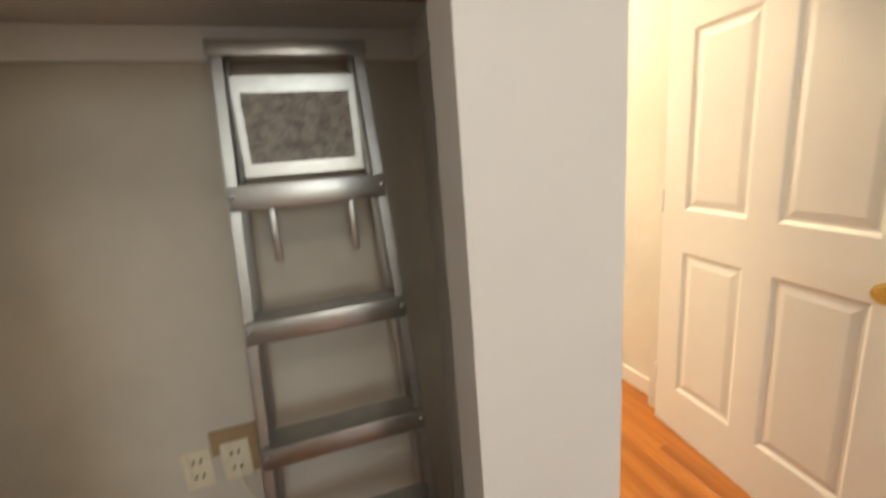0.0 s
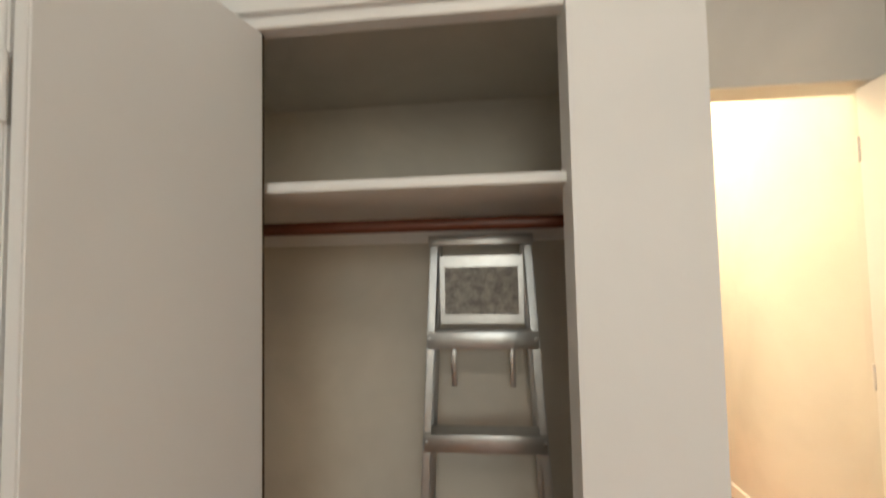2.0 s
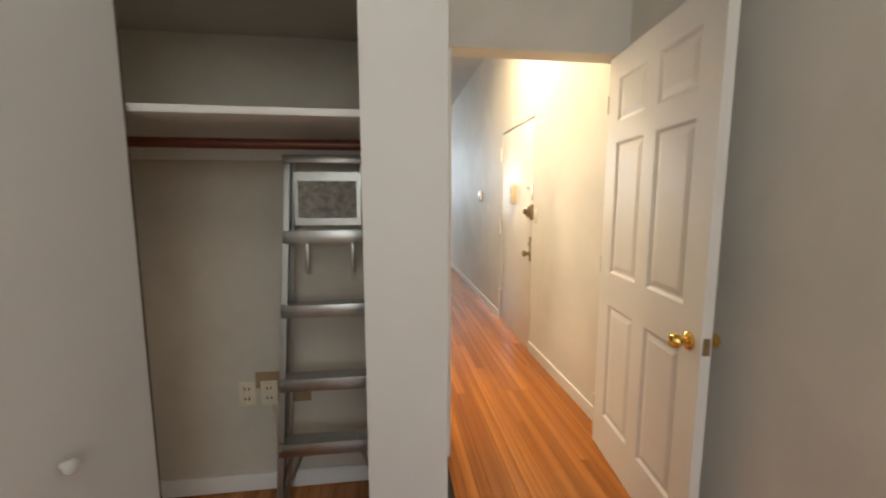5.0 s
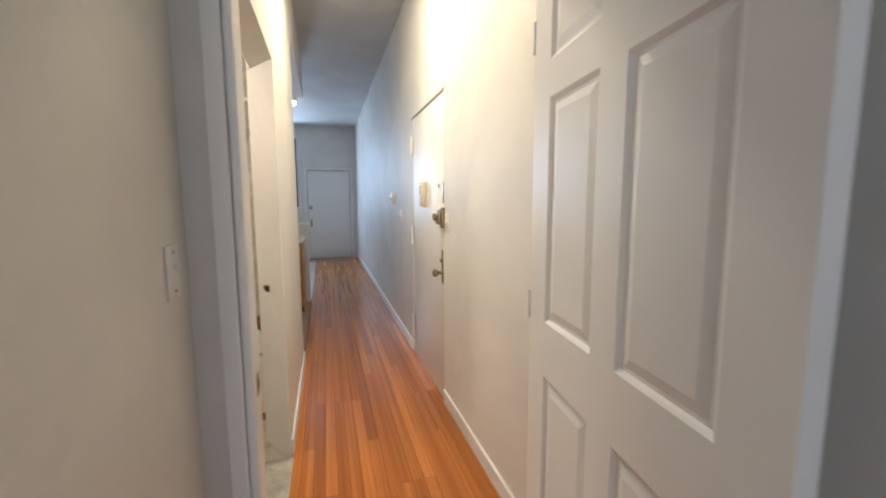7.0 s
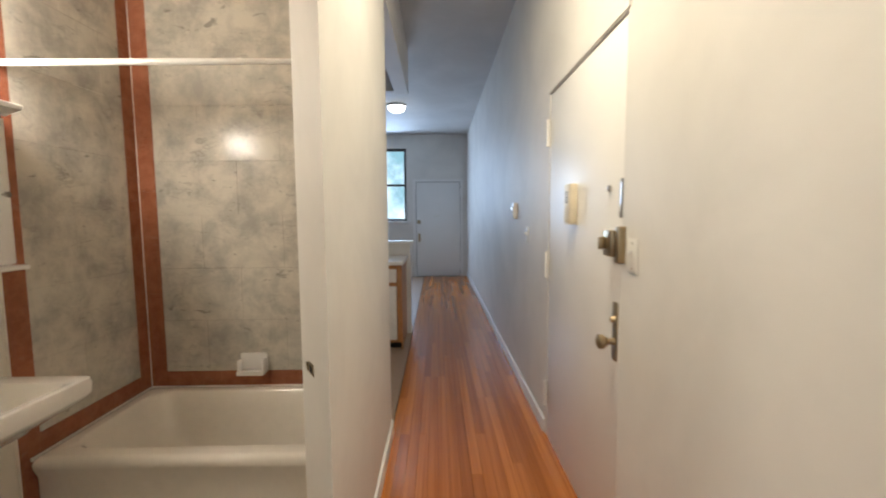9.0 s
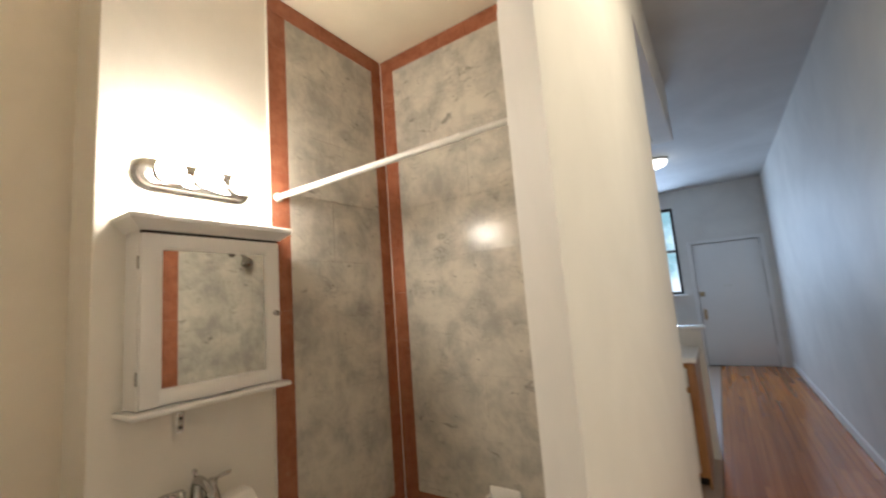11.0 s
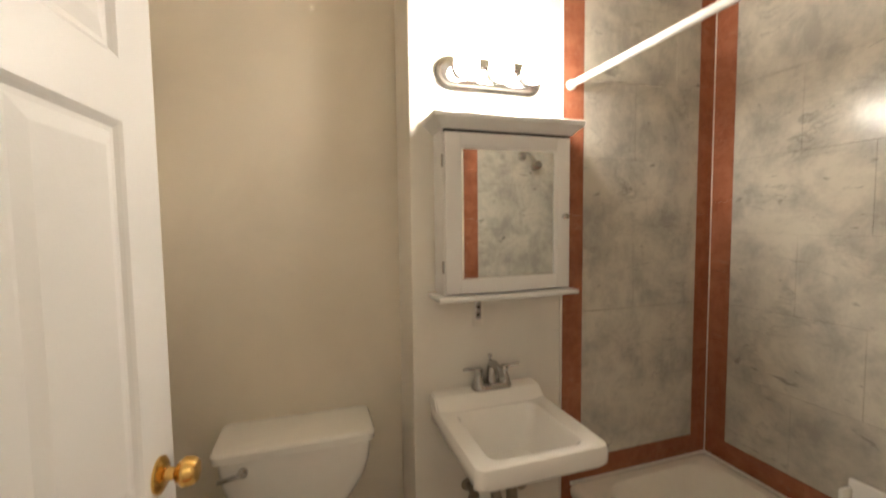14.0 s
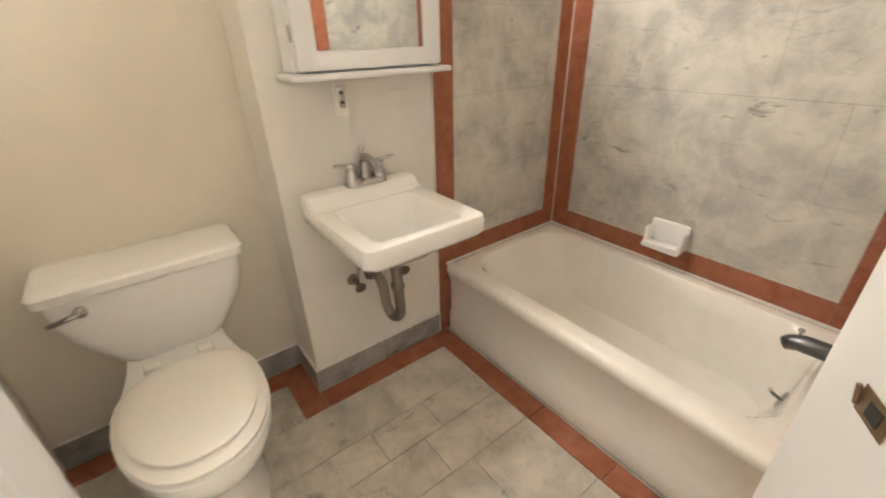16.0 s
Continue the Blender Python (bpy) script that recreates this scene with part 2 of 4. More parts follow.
def tube(bm, pts, radius, n=12, smooth=4):
    """A round bar along a bent line."""
    pts = [Vector(p) for p in pts]
    if len(pts) > 2 and smooth:
        fine = []
        for i in range(len(pts) - 1):
            p0, p1, p2, p3 = pts[max(i - 1, 0)], pts[i], pts[i + 1], pts[min(i + 2, len(pts) - 1)]
            for k in range(smooth):
                t = k / smooth
                fine.append(0.5 * ((2 * p1) + (p2 - p0) * t + (2 * p0 - 5 * p1 + 4 * p2 - p3) * t * t + (3 * p1 - p0 - 3 * p2 + p3) * t ** 3))
        pts = fine + [pts[-1]]
    rings, side = [], None
    for i, p in enumerate(pts):
        d = (pts[min(i + 1, len(pts) - 1)] - pts[max(i - 1, 0)]).normalized()
        if side is None:
            side = d.orthogonal().normalized()
        side = (side - d * side.dot(d)).normalized()
        up = d.cross(side)
        rad = radius[min(i, len(radius) - 1)] if isinstance(radius, (list, tuple)) else radius
        rings.append([p + rad * (math.cos(2 * math.pi * k / n) * side + math.sin(2 * math.pi * k / n) * up) for k in range(n)])
    return loft(bm, rings)


def turned(bm, base, axis, profile, n=20):
    """A lathe shape: rows of (distance along the axis, radius)."""
    base, axis = Vector(base), Vector(axis).normalized()
    side = axis.orthogonal().normalized()
    up = axis.cross(side)
    rings = [[base + axis * d + r * (math.cos(2 * math.pi * k / n) * side + math.sin(2 * math.pi * k / n) * up) for k in range(n)] for d, r in profile]
    return loft(bm, rings)


def finish(name, bm, mat, smooth=False):
    me = bpy.data.meshes.new(name)
    bm.to_mesh(me)
    bm.free()
    me.materials.append(mat)
    if smooth:
        me.shade_smooth()
        me.set_sharp_from_angle(angle=radians(38))
    return new(name, me)


def part(name, bm, mat, parent, label="", smooth=True):
    ob = finish(name, bm, mat, smooth)
    ob.parent = parent
    return tagged(ob, label)


def thing(name, place, label, category, group="", rz=0):
    ob = new(name)
    ob.empty_display_size = 0.1
    ob.matrix_basis = pose(*place, 0, 0, rz)
    return tagged(ob, label, category, group)


def setting(name, bm, mat, label, category, smooth=False):
    return tagged(finish(name, bm, mat, smooth), label, category, kind="structure")


# ---- plan ----
YC, YCB = 1.431, 2.10            # closet front and back
XL, XB = 0.236, 2.340             # bedroom side walls
YD0, YD1 = 2.215, 2.35             # wall with the bedroom doorway
XH0, XH1 = 1.432, 2.377           # hall side walls
XBI = 1.312                       # bathroom east face
BW, BS, BN = -0.187, 2.36, 4.559  # bathroom west, south, north
CX, CY = 0.025, 3.18              # chase face and its south side
TY = 3.82                         # tub front
YE = 11.139                       # end wall
HC, BC = 3.09, 2.93               # ceilings of hall and bathroom
BD0, BD1 = 2.375, 3.255           # bathroom doorway, hall side
BI0, BI1 = 2.490, 3.482           # bathroom doorway, inner side
XJ = 1.284                        # bathroom edge of the door frame
HB = 3.40                         # bedroom ceiling

# ---- setting: bedroom and closet ----
setting("wall_bedroom_west", boxes((XL - 0.12, XL, -2.6, YC, 0, HB)), WALL, "off-white painted plaster bedroom wall beside the closet", "wall")
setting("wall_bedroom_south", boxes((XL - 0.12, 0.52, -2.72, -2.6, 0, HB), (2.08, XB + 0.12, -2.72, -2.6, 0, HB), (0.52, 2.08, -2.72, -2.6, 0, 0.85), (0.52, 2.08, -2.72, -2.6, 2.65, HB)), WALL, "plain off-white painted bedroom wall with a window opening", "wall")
setting("wall_bedroom_east", boxes((XB, XB + 0.12, -2.6, YD0, 0, HB)), WALL, "off-white painted plaster wall behind the open door", "wall")
setting("wall_closet_front", boxes(
    (XL, 0.385, YC, YC + 0.09, 0, 2.10), (1.077, 1.324, YC, YC + 0.09, 0, HB),
    (0.385, 1.077, YC, YC + 0.09, 1.963, 2.10), (0.612, 0.655, YC, YC + 0.09, 2.10, HB),
    (XL, 0.612, YC, YC + 0.09, 2.86, HB), (0.655, 1.077, YC, YC + 0.09, 2.86, HB)), TRIM, "white glossy painted closet front with a cupboard above", "closet wall")
setting("wall_closet_east", boxes((1.225, 1.324, YC + 0.09, YD0, 0, HB)), WALL, "white painted closet side wall with a light switch", "closet wall")
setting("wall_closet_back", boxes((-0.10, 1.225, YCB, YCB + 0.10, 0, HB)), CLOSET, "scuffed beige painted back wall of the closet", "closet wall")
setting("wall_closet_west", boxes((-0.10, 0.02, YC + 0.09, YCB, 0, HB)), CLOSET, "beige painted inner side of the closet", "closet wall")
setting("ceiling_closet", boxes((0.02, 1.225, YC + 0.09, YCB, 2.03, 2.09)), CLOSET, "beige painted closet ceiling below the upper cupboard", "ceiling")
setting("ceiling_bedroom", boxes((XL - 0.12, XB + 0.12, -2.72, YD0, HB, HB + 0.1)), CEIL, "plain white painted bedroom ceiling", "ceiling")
setting("wall_doorway", boxes((1.225, XH0, YD0, YD1, 0, HB), (2.318, XH1 + 0.12, YD0, YD1, 0, HB), (XH0, 2.318, YD0, YD1, 2.066, HB)), WALL, "white painted wall round the bedroom doorway", "wall")
setting("trim_door_jamb", boxes((XH0, 1.456, 2.207, 2.312, 0.018, 2.0655), bevel=0.009), TRIM, "white painted lining of the bedroom doorway", "door frame")
setting("trim_door_casing", boxes((1.386, 1.4315, 2.200, 2.2148, 0.018, 2.10), bevel=0.005), TRIM, "white painted casing beside the bedroom doorway", "door casing")
setting("trim_cupboard", boxes((XL, 1.134, YC - 0.014, YC, 2.045, 2.066), bevel=0.004), TRIM, "thin white painted moulding under the upper cupboard", "moulding")
setting("trim_track", boxes((0.385, 1.077, YC + 0.012, YC + 0.05, 1.935, 1.963), bevel=0.002), TRIM, "white folding door track in the closet head", "door track")
setting("baseboard_closet", boxes((0.02, 1.225, YCB - 0.014, YCB, 0.018, 0.10), (1.211, 1.225, YC + 0.09, YCB - 0.014, 0.018, 0.10), bevel=0.004), TRIM, "white painted skirting board in the closet", "skirting board")

# ---- setting: hall and kitchen ----
setting("wall_hall_east", boxes((XH1, XH1 + 0.12, YD1, 3.62, 0, HC), (XH1, XH1 + 0.12, 4.577, YE, 0, HC), (XH1, XH1 + 0.12, 3.62, 4.577, 2.04, HC)), WALL, "long white painted hall wall with the entrance door", "wall")
bm = boxes((XBI, XH0, BD1, BI1, 2.02, HC), (XBI, XH0, BD0, BD1, 2.02, HC), (XBI, XH0, BI1, 4.62, 0, HC))
loft(bm, [[(XH0, YD1, z), (XH0, BD0, z), (XBI, BI0, z), (XBI, YD1, z)] for z in (0, HC)])
loft(bm, [[(XH0, BD1, z), (XH0, BI1, z), (XJ, BI1, z)] for z in (0, 2.02)])
setting("wall_hall_west", bm, WALL, "white painted wall between hall and bathroom with a doorway", "wall")
setting("wall_hall_end", boxes((1.06, 1.262, YE, YE + 0.2, 0, HC), (2.228, XH1 + 0.12, YE, YE + 0.2, 0, HC), (1.262, 2.228, YE, YE + 0.2, 2.085, HC),
                               (0.0, 1.06, YE, YE + 0.2, 2.80, HC), (0.0, 1.06, YE, YE + 0.2, 0, 1.24), (-2.0, 0.0, YE, YE + 0.2, 0, HC)), WALL, "pale painted end wall with a door and a window", "wall")
setting("wall_room_west", boxes((-2.1, -2.0, 4.62, YE, 0, HC)), WALL, "plain painted side wall of the far room", "wall")
setting("wall_kitchen_south", boxes((-2.0, XBI, 4.67, 4.75, 0, HC)), WALL, "white painted kitchen side wall", "wall")
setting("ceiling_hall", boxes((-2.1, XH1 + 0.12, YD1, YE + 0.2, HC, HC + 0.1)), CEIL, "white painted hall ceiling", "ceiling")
setting("beam_kitchen", boxes((1.29, XH0, 4.62, 6.62, 2.63, HC), (-2.0, 1.29, 6.50, 6.62, 2.63, HC), bevel=0.004), WALL, "white painted dropped beam over the kitchen opening", "beam")
setting("half_wall", boxes((-0.3, 1.415, 6.82, 6.92, 0, 1.04), bevel=0.004), WALL, "low white painted wall behind the kitchen counter", "half wall")
setting("half_wall_cap", boxes((-0.32, 1.44, 6.80, 6.94, 1.04, 1.07), bevel=0.006), TRIM, "white painted cap on the low wall", "wall cap")
setting("baseboard_hall", boxes((XH1 - 0.014, XH1, YD1, 3.60, 0.018, 0.105), (XH1 - 0.014, XH1, 4.60, YE - 0.002, 0.018, 0.105), (XH0, XH0 + 0.014, BD1 + 0.012, 4.62, 0.018, 0.105), bevel=0.004), TRIM, "white painted hall skirting boards", "skirting board")
setting("trim_entrance", boxes((XH1 - 0.006, XH1, 3.60, 4.60, 2.046, 2.095), bevel=0.002), WALL, "white painted head trim of the entrance door", "door casing")
setting("trim_end_door", boxes((1.20, 1.262, YE - 0.014, YE, 0, 2.14), (2.228, 2.29, YE - 0.014, YE, 0, 2.14), (1.262, 2.228, YE - 0.014, YE, 2.085, 2.14), bevel=0.004), TRIM, "white painted casing of the end door", "door casing")

# ---- setting: bathroom ----
setting("wall_bath_south", boxes((BW - 0.1, XBI, BS - 0.10, BS, 0, HC)), BATHWALL, "cream painted bathroom wall behind the open door", "wall")
setting("wall_bath_west", boxes((BW - 0.1, BW, BS, CY, 0, HC)), BATHWALL, "cream painted bathroom wall behind the toilet", "wall")
setting("wall_bath_chase", boxes((BW - 0.1, CX, CY, BN, 0, BC), bevel=0.004), CHASE, "white painted pipe chase behind the sink", "wall")
setting("wall_bath_north", boxes((BW - 0.1, XBI, BN, BN + 0.11, 0, HC)), CHASE, "wall behind the bathtub tiles", "wall")
setting("trim_bath_casing", boxes((XJ, XBI, BI1 + 0.0005, BI1 + 0.07, 0.003, 2.07), bevel=0.005), TRIM, "white painted casing inside the bathroom doorway", "door casing")
setting("wall_bath_east_face", boxes((XBI - 0.004, XBI, BI1 + 0.072, TY - 0.04, 0, BC)), BATHWALL, "cream painted inner face beside the bathroom door", "wall")
setting("ceiling_bath", boxes((BW - 0.1, XBI, BS - 0.1, BN, BC, BC + 0.1)), BATHCEIL, "cream painted bathroom ceiling", "ceiling")
setting("floor_bath_base", boxes((BW, XH0, BS, TY + 0.2, -0.05, -0.006)), GROUT, "grout bed under the bathroom tiles", "floor")

# ---- doors ----


def knob(parent, x, z, front, mat, both=False, label="polished brass door knob"):
    """Round knob on a rosette; front is the y of the door face and its side (+1 or -1)."""
    for y, s in ([front, (front[0] - front[1] * 0.036, -front[1])] if both else [front]):
        rose = part("knob_rose", turned(bmesh.new(), (x, y, z), (0, s, 0), [(0, 0.033), (0.004, 0.033), (0.010, 0.024), (0.012, 0.013)]), mat, parent)
        rose.name = "knob_rose"
        part("knob", turned(bmesh.new(), (x, y, z), (0, s, 0), [(0.012, 0.012), (0.026, 0.011), (0.032, 0.020), (0.042, 0.027), (0.056, 0.026), (0.064, 0.020), (0.066, 0.008)]), mat, parent, label)


def six_panel(name, w, h, label, hinge, rz):
    """A moulded six-panel door; hinge at x 0, leaf along +x, thickness in y from 0 to 0.036."""
    d = thing(name, hinge, label, "door", rz=rz)
    d["kind"] = "structure"
    t, s, m = 0.036, 0.115, 0.10
    c0, c1 = (s, (w - m) / 2), ((w + m) / 2, w - s)
    k = h / 2.02
    rows = [(0.20 * k, 0.80 * k), (0.965 * k, 1.605 * k), (1.705 * k, 1.905 * k)]
    zs = [0] + [q for r in rows for q in r] + [h]
    bm = bmesh.new()
    for x0, x1 in ((0, s), ((w - m) / 2, (w + m) / 2), (w - s, w)):
        box(bm, x0, x1, 0, t, 0.0, h)
    for z0, z1 in zip(zs[0::2], zs[1::2]):
        for x0, x1 in (c0, c1):
            box(bm, x0, x1, 0, t, z0, z1)
    bmesh.ops.remove_doubles(bm, verts=bm.verts, dist=0.0002)
    part("leaf", bm, DOOR, d, smooth=False)
    for x0, x1 in (c0, c1):
        for z0, z1 in rows:
            bm = bmesh.new()
            for y, sgn in ((0.0, 1), (t, -1)):
                rings = []
                for inset, dep in ((0, 0.0), (0.006, 0.004), (0.012, 0.009), (0.020, 0.0095), (0.044, 0.003), (0.05, 0.003)):
                    yy = y + sgn * dep
                    rings.append([(x0 + inset, yy, z0 + inset), (x1 - inset, yy, z0 + inset), (x1 - inset, yy, z1 - inset), (x0 + inset, yy, z1 - inset)])
                loft(bm, rings, cap_start=False)
            part("panel", bm, DOOR, d, smooth=False)
    for z in (0.22, 1.0, h - 0.22):
        part("hinge", tube(bmesh.new(), [(-0.004, 0.0, z - 0.045), (-0.004, 0.0, z + 0.045)], 0.006, 8), TRIM, d)
    return d


bed = six_panel("door_bedroom", 0.85, 2.035, "open white six-panel door with brass knobs", (2.275, 2.268, 0.020), 263.2)
knob(bed, 0.785, 0.855, (0.0, -1), BRASS, both=True)
part("latch_plate", boxes((0.8485, 0.8515, 0.006, 0.030, 0.825, 0.885)), OLDBRASS, bed, "small brass latch plate", False)
bath = six_panel("door_bathroom", 0.81, 1.99, "open white six-panel bathroom door with a brass knob", (XBI - 0.006, 2.506, 0.012), 174.8)
knob(bath, 0.748, 0.96, (0.0, -1), BRASS, both=True)

# closet bifold door, folded open
fold = thing("bifold_door", (0.40, YC + 0.02, 0), "flat white bifold closet door folded open", "door")
F0, F1, F2 = Vector((0.392, YC + 0.03)), Vector((0.352, 1.092)), Vector((0.438, YC + 0.03))


def leaf(a, b, off):
    d = (b - a).normalized()
    n = Vector((-d.y, d.x)) * off
    bm = bmesh.new()
    q = [a, b, b + n, a + n]
    loft(bm, [[(p.x - 0.40, p.y - YC - 0.02, z) for p in q] for z in (0.03, 1.932)])
    bmesh.ops.bevel(bm, geom=bm.edges[:], offset=0.003, segments=2, affect="EDGES")
    return bm


outer = part("leaf", leaf(F1 + Vector((-0.004, 0)), F0 + Vector((-0.012, 0)), 0.030), DOOR, fold)
inner = part("leaf", leaf(F1 + Vector((0.004, 0)), F2, -0.030), DOOR, fold)
for z in (0.35, 1.0, 1.62):
    part("hinge", tube(bmesh.new(), [(F1.x - 0.40, F1.y - YC - 0.026, z), (F1.x - 0.40, F1.y - YC - 0.026, z + 0.085)], 0.005, 8), TRIM, fold, "small painted leaf hinge")
_d = (F2 - F1).normalized()
part("raw_edge", leaf(F2 + _d * 0.0005, F2 + _d * 0.0065, -0.0305), RAWEDGE, fold, "unpainted brown leaf edge")
part("pull_knob", turned(bmesh.new(), (F1.x - 0.40 + 0.072, F1.y - YC + 0.075, 0.78), (0.96, -0.27, 0), [(0, 0.008), (0.012, 0.008), (0.018, 0.016), (0.027, 0.016), (0.031, 0.009)]), TRIM, fold, "small white round pull")

# upper cupboard door and the metal rack stored in the open side
cup = thing("cupboard_door", (0.655, YC, 2.105), "flat white painted cupboard door above the closet", "door")
part("panel", boxes((0.004, 0.414, -0.004, 0.016, 0.0, 0.75), bevel=0.002), DOOR, cup)
part("gap_shadow_strip", boxes((0.414, 0.421, 0.004, 0.014, 0.0, 0.75)), DARKGAP, cup, "dark gap at the door edge", False)
for x in (-0.02, 0.385):
    part("finger_pull", turned(bmesh.new(), (x, -0.004, 0.40), (0, -1, 0), [(0, 0.009), (0.003, 0.010), (0.005, 0.006)]), TARNISH, cup, "small round metal pull")
setting("cupboard_shelf", boxes((0.02, 1.225, YC + 0.002, YCB, 2.094, 2.104)), TRIM, "white painted cupboard floor board", "shelf")
rack = thing("metal_rack", (0.10, 1.80, 2.104), "black metal rack leaning in the open cupboard", "rack")
part("top_rail", tube(bmesh.new(), [(0, 0, 0.40), (0.62, 0, 0.385)], 0.012, 10), BLACK, rack)
for i in range(6):
    for o in (0, 0.028):
        part("bar", tube(bmesh.new(), [(0.035 + i * 0.105 + o, -0.05, 0.0), (0.035 + i * 0.105 + o, 0, 0.39)], 0.004, 6), BLACK, rack)

# closet shelf, rod and cleats
sh = thing("closet_shelf", (0.02, 1.477, 1.600), "white painted wooden closet shelf", "shelf")
part("board", boxes((0.0, 1.205, 0.0, 0.622, 0.0, 0.022), bevel=0.003), TRIM, sh)
part("cleat", boxes((0.0, 1.205, 0.604, 0.622, -0.075, -0.001), bevel=0.002), TRIM, sh)
part("cleat", boxes((1.187, 1.205, 0.05, 0.602, -0.075, -0.001), bevel=0.002), TRIM, sh)
rod = thing("closet_rod", (0.02, 1.70, 1.547), "dark reddish stained wooden hanging rod", "closet rod")
part("pole", tube(bmesh.new(), [(0.0, 0, 0), (1.186, 0, 0)], 0.017, 14), REDWOOD, rod)

# ---- aluminium step ladder leaning on the closet back wall ----
ladder = thing("step_ladder", (0.902, 1.868, 0), "worn aluminium step ladder leaning folded in the closet", "ladder")
LT, LTOP = 0.135, 1.54            # lean in y at the top, height of the top cap


def lad(x, z, y=0.0):
    return (x, y + LT * z / LTOP, z)


def rail(bm, s, wide, y0, depth):
    """A C-shaped side rail between floor and cap."""
    for a, b, c, d in ((0, 0.024, 0, 0.004), (0, 0.004, 0, depth), (0, 0.024, depth - 0.004, depth)):
        rings = []
        for z, half in ((0.012, wide), (LTOP, 0.158)):
            xs = sorted((s * (half - a), s * (half - b)))
            rings.append([lad(xs[0], z, y0 + c), lad(xs[1], z, y0 + c), lad(xs[1], z, y0 + d), lad(xs[0], z, y0 + d)])
        loft(bm, rings)
    return bm


for s in (1, -1):
    front = part("side_rail", rail(bmesh.new(), s, 0.228, -0.036, 0.060), ALU, ladder, smooth=False)
    part("foot", boxes((s * 0.215 - 0.018, s * 0.215 + 0.018, -0.045, 0.030, 0.0, 0.03), bevel=0.004), DARKGAP, front, "black rubber foot")
    part("rear_rail", tube(bmesh.new(), [lad(s * 0.205, 0.015, 0.09), lad(s * 0.135, LTOP - 0.02, 0.015)], 0.011, 8), ALU, ladder)
    part("spreader", boxes((s * 0.095 - 0.008, s * 0.095 + 0.008, 0.145, 0.151, 1.05, 1.225), bevel=0.002), ALU, ladder, "thin bright spreader bar")
    part("knee_brace", tube(bmesh.new(), [lad(s * 0.10, 0.375, -0.03), lad(s * 0.214, 0.10, -0.03)], 0.009, 6), ALU, ladder)
    part("knee_brace", tube(bmesh.new(), [lad(s * 0.135, 0.375, -0.005), lad(s * 0.218, 0.17, -0.005)], 0.008, 6), ALU, ladder)
for i, z in enumerate((0.375, 0.640, 0.940, 1.238)):
    half = 0.226 - 0.066 * z / LTOP - 0.005
    y = LT * z / LTOP
    step = part("step", boxes((-half, half, y - 0.050, y + 0.030, z - 0.004, z), bevel=0.0015), ALUDULL, ladder, "ribbed aluminium tread")
    part("step_lip", boxes((-half, half, y - 0.053, y - 0.050, z - 0.050, z + 0.001), bevel=0.001), ALU, step, "bright front lip of the tread")
    for k in range(7):
        part("tread_rib", boxes((-half + 0.004, half - 0.004, y - 0.046 + k * 0.011, y - 0.042 + k * 0.011, z, z + 0.0015)), ALUDULL, step, smooth=False)
    for s in (1, -1):
        part("rivet", turned(bmesh.new(), (s * (half - 0.006), y - 0.053, z - 0.02), (0, -1, 0), [(0, 0.007), (0.003, 0.006), (0.005, 0.003)], 10), ALU, step)
cap = part("top_cap", boxes((-0.165, 0.165, LT - 0.040, LT + 0.026, LTOP - 0.010, LTOP), (-0.165, 0.165, LT - 0.043, LT - 0.038, LTOP - 0.034, LTOP - 0.001), bevel=0.003), ALU, ladder)
part("label_plate", boxes((-0.118, 0.118, LT * 1.33 / LTOP + 0.012, LT * 1.33 / LTOP + 0.015, 1.285, 1.438)), STICKER, ladder, "worn grey instruction label", False)
part("label_backing", boxes((-0.135, 0.135, LT * 1.33 / LTOP + 0.016, LT * 1.33 / LTOP + 0.019, 1.255, 1.475)), ALU, ladder, smooth=False)

# ---- closet wall outlets and patch ----
plate = thing("double_outlet", (0.470, YCB, 0.487), "ivory electrical outlets low on the closet wall", "outlet")
for x in (0.0, 0.095):
    pl = part("outlet_plate", boxes((x, x + 0.072, -0.007, 0, -0.058, 0.058), bevel=0.003), IVORY, plate)
    for z in (-0.028, 0.018):
        for dx in (0.024, 0.042):
            part("slot", boxes((x + dx, x + dx + 0.005, -0.0078, -0.0066, z, z + 0.014)), DARKGAP, pl, smooth=False)
part("cover_tab", boxes((0.008, 0.020, -0.012, -0.007, -0.02, 0.05), bevel=0.002), IVORY, plate)
cord = thing("loose_cord", (0.606, YCB - 0.012, 0.472), "thin loose ivory cord hanging from the outlet", "cable")
part("wire", tube(bmesh.new(), [(0, 0, 0), (0.004, -0.012, -0.05), (0.022, -0.010, -0.10), (0.014, -0.008, -0.17), (0.020, -0.006, -0.22), (0.0, -0.006, -0.27)], 0.003, 6), IVORY, cord)
patch = thing("wall_patch", (0.544, YCB, 0.512), "brown unpainted patches on the wall by the outlet", "wall patch")
part("patch_board", boxes((0.0, 0.125, -0.003, 0, 0.0, 0.075), (0.07, 0.24, -0.0025, -0.0003, -0.075, 0.0)), TAN, patch, smooth=False)


def switch(place, rz, label, name="light_switch", toggles=1):
    s = thing(name, place, label, "switch", rz=rz)
    pl = part("plate", boxes((-0.036, 0.036, -0.006, 0, -0.058, 0.058), bevel=0.003), WHITEP, s)
    part("toggle", boxes((-0.005, 0.005, -0.020, -0.006, 0.004, 0.018), bevel=0.002), WHITEP, pl)
    for z in (-0.042, 0.042):
        part("screw", turned(bmesh.new(), (0, -0.006, z), (0, -1, 0), [(0, 0.004), (0.0015, 0.003)], 8), CHROME, pl)
    return s


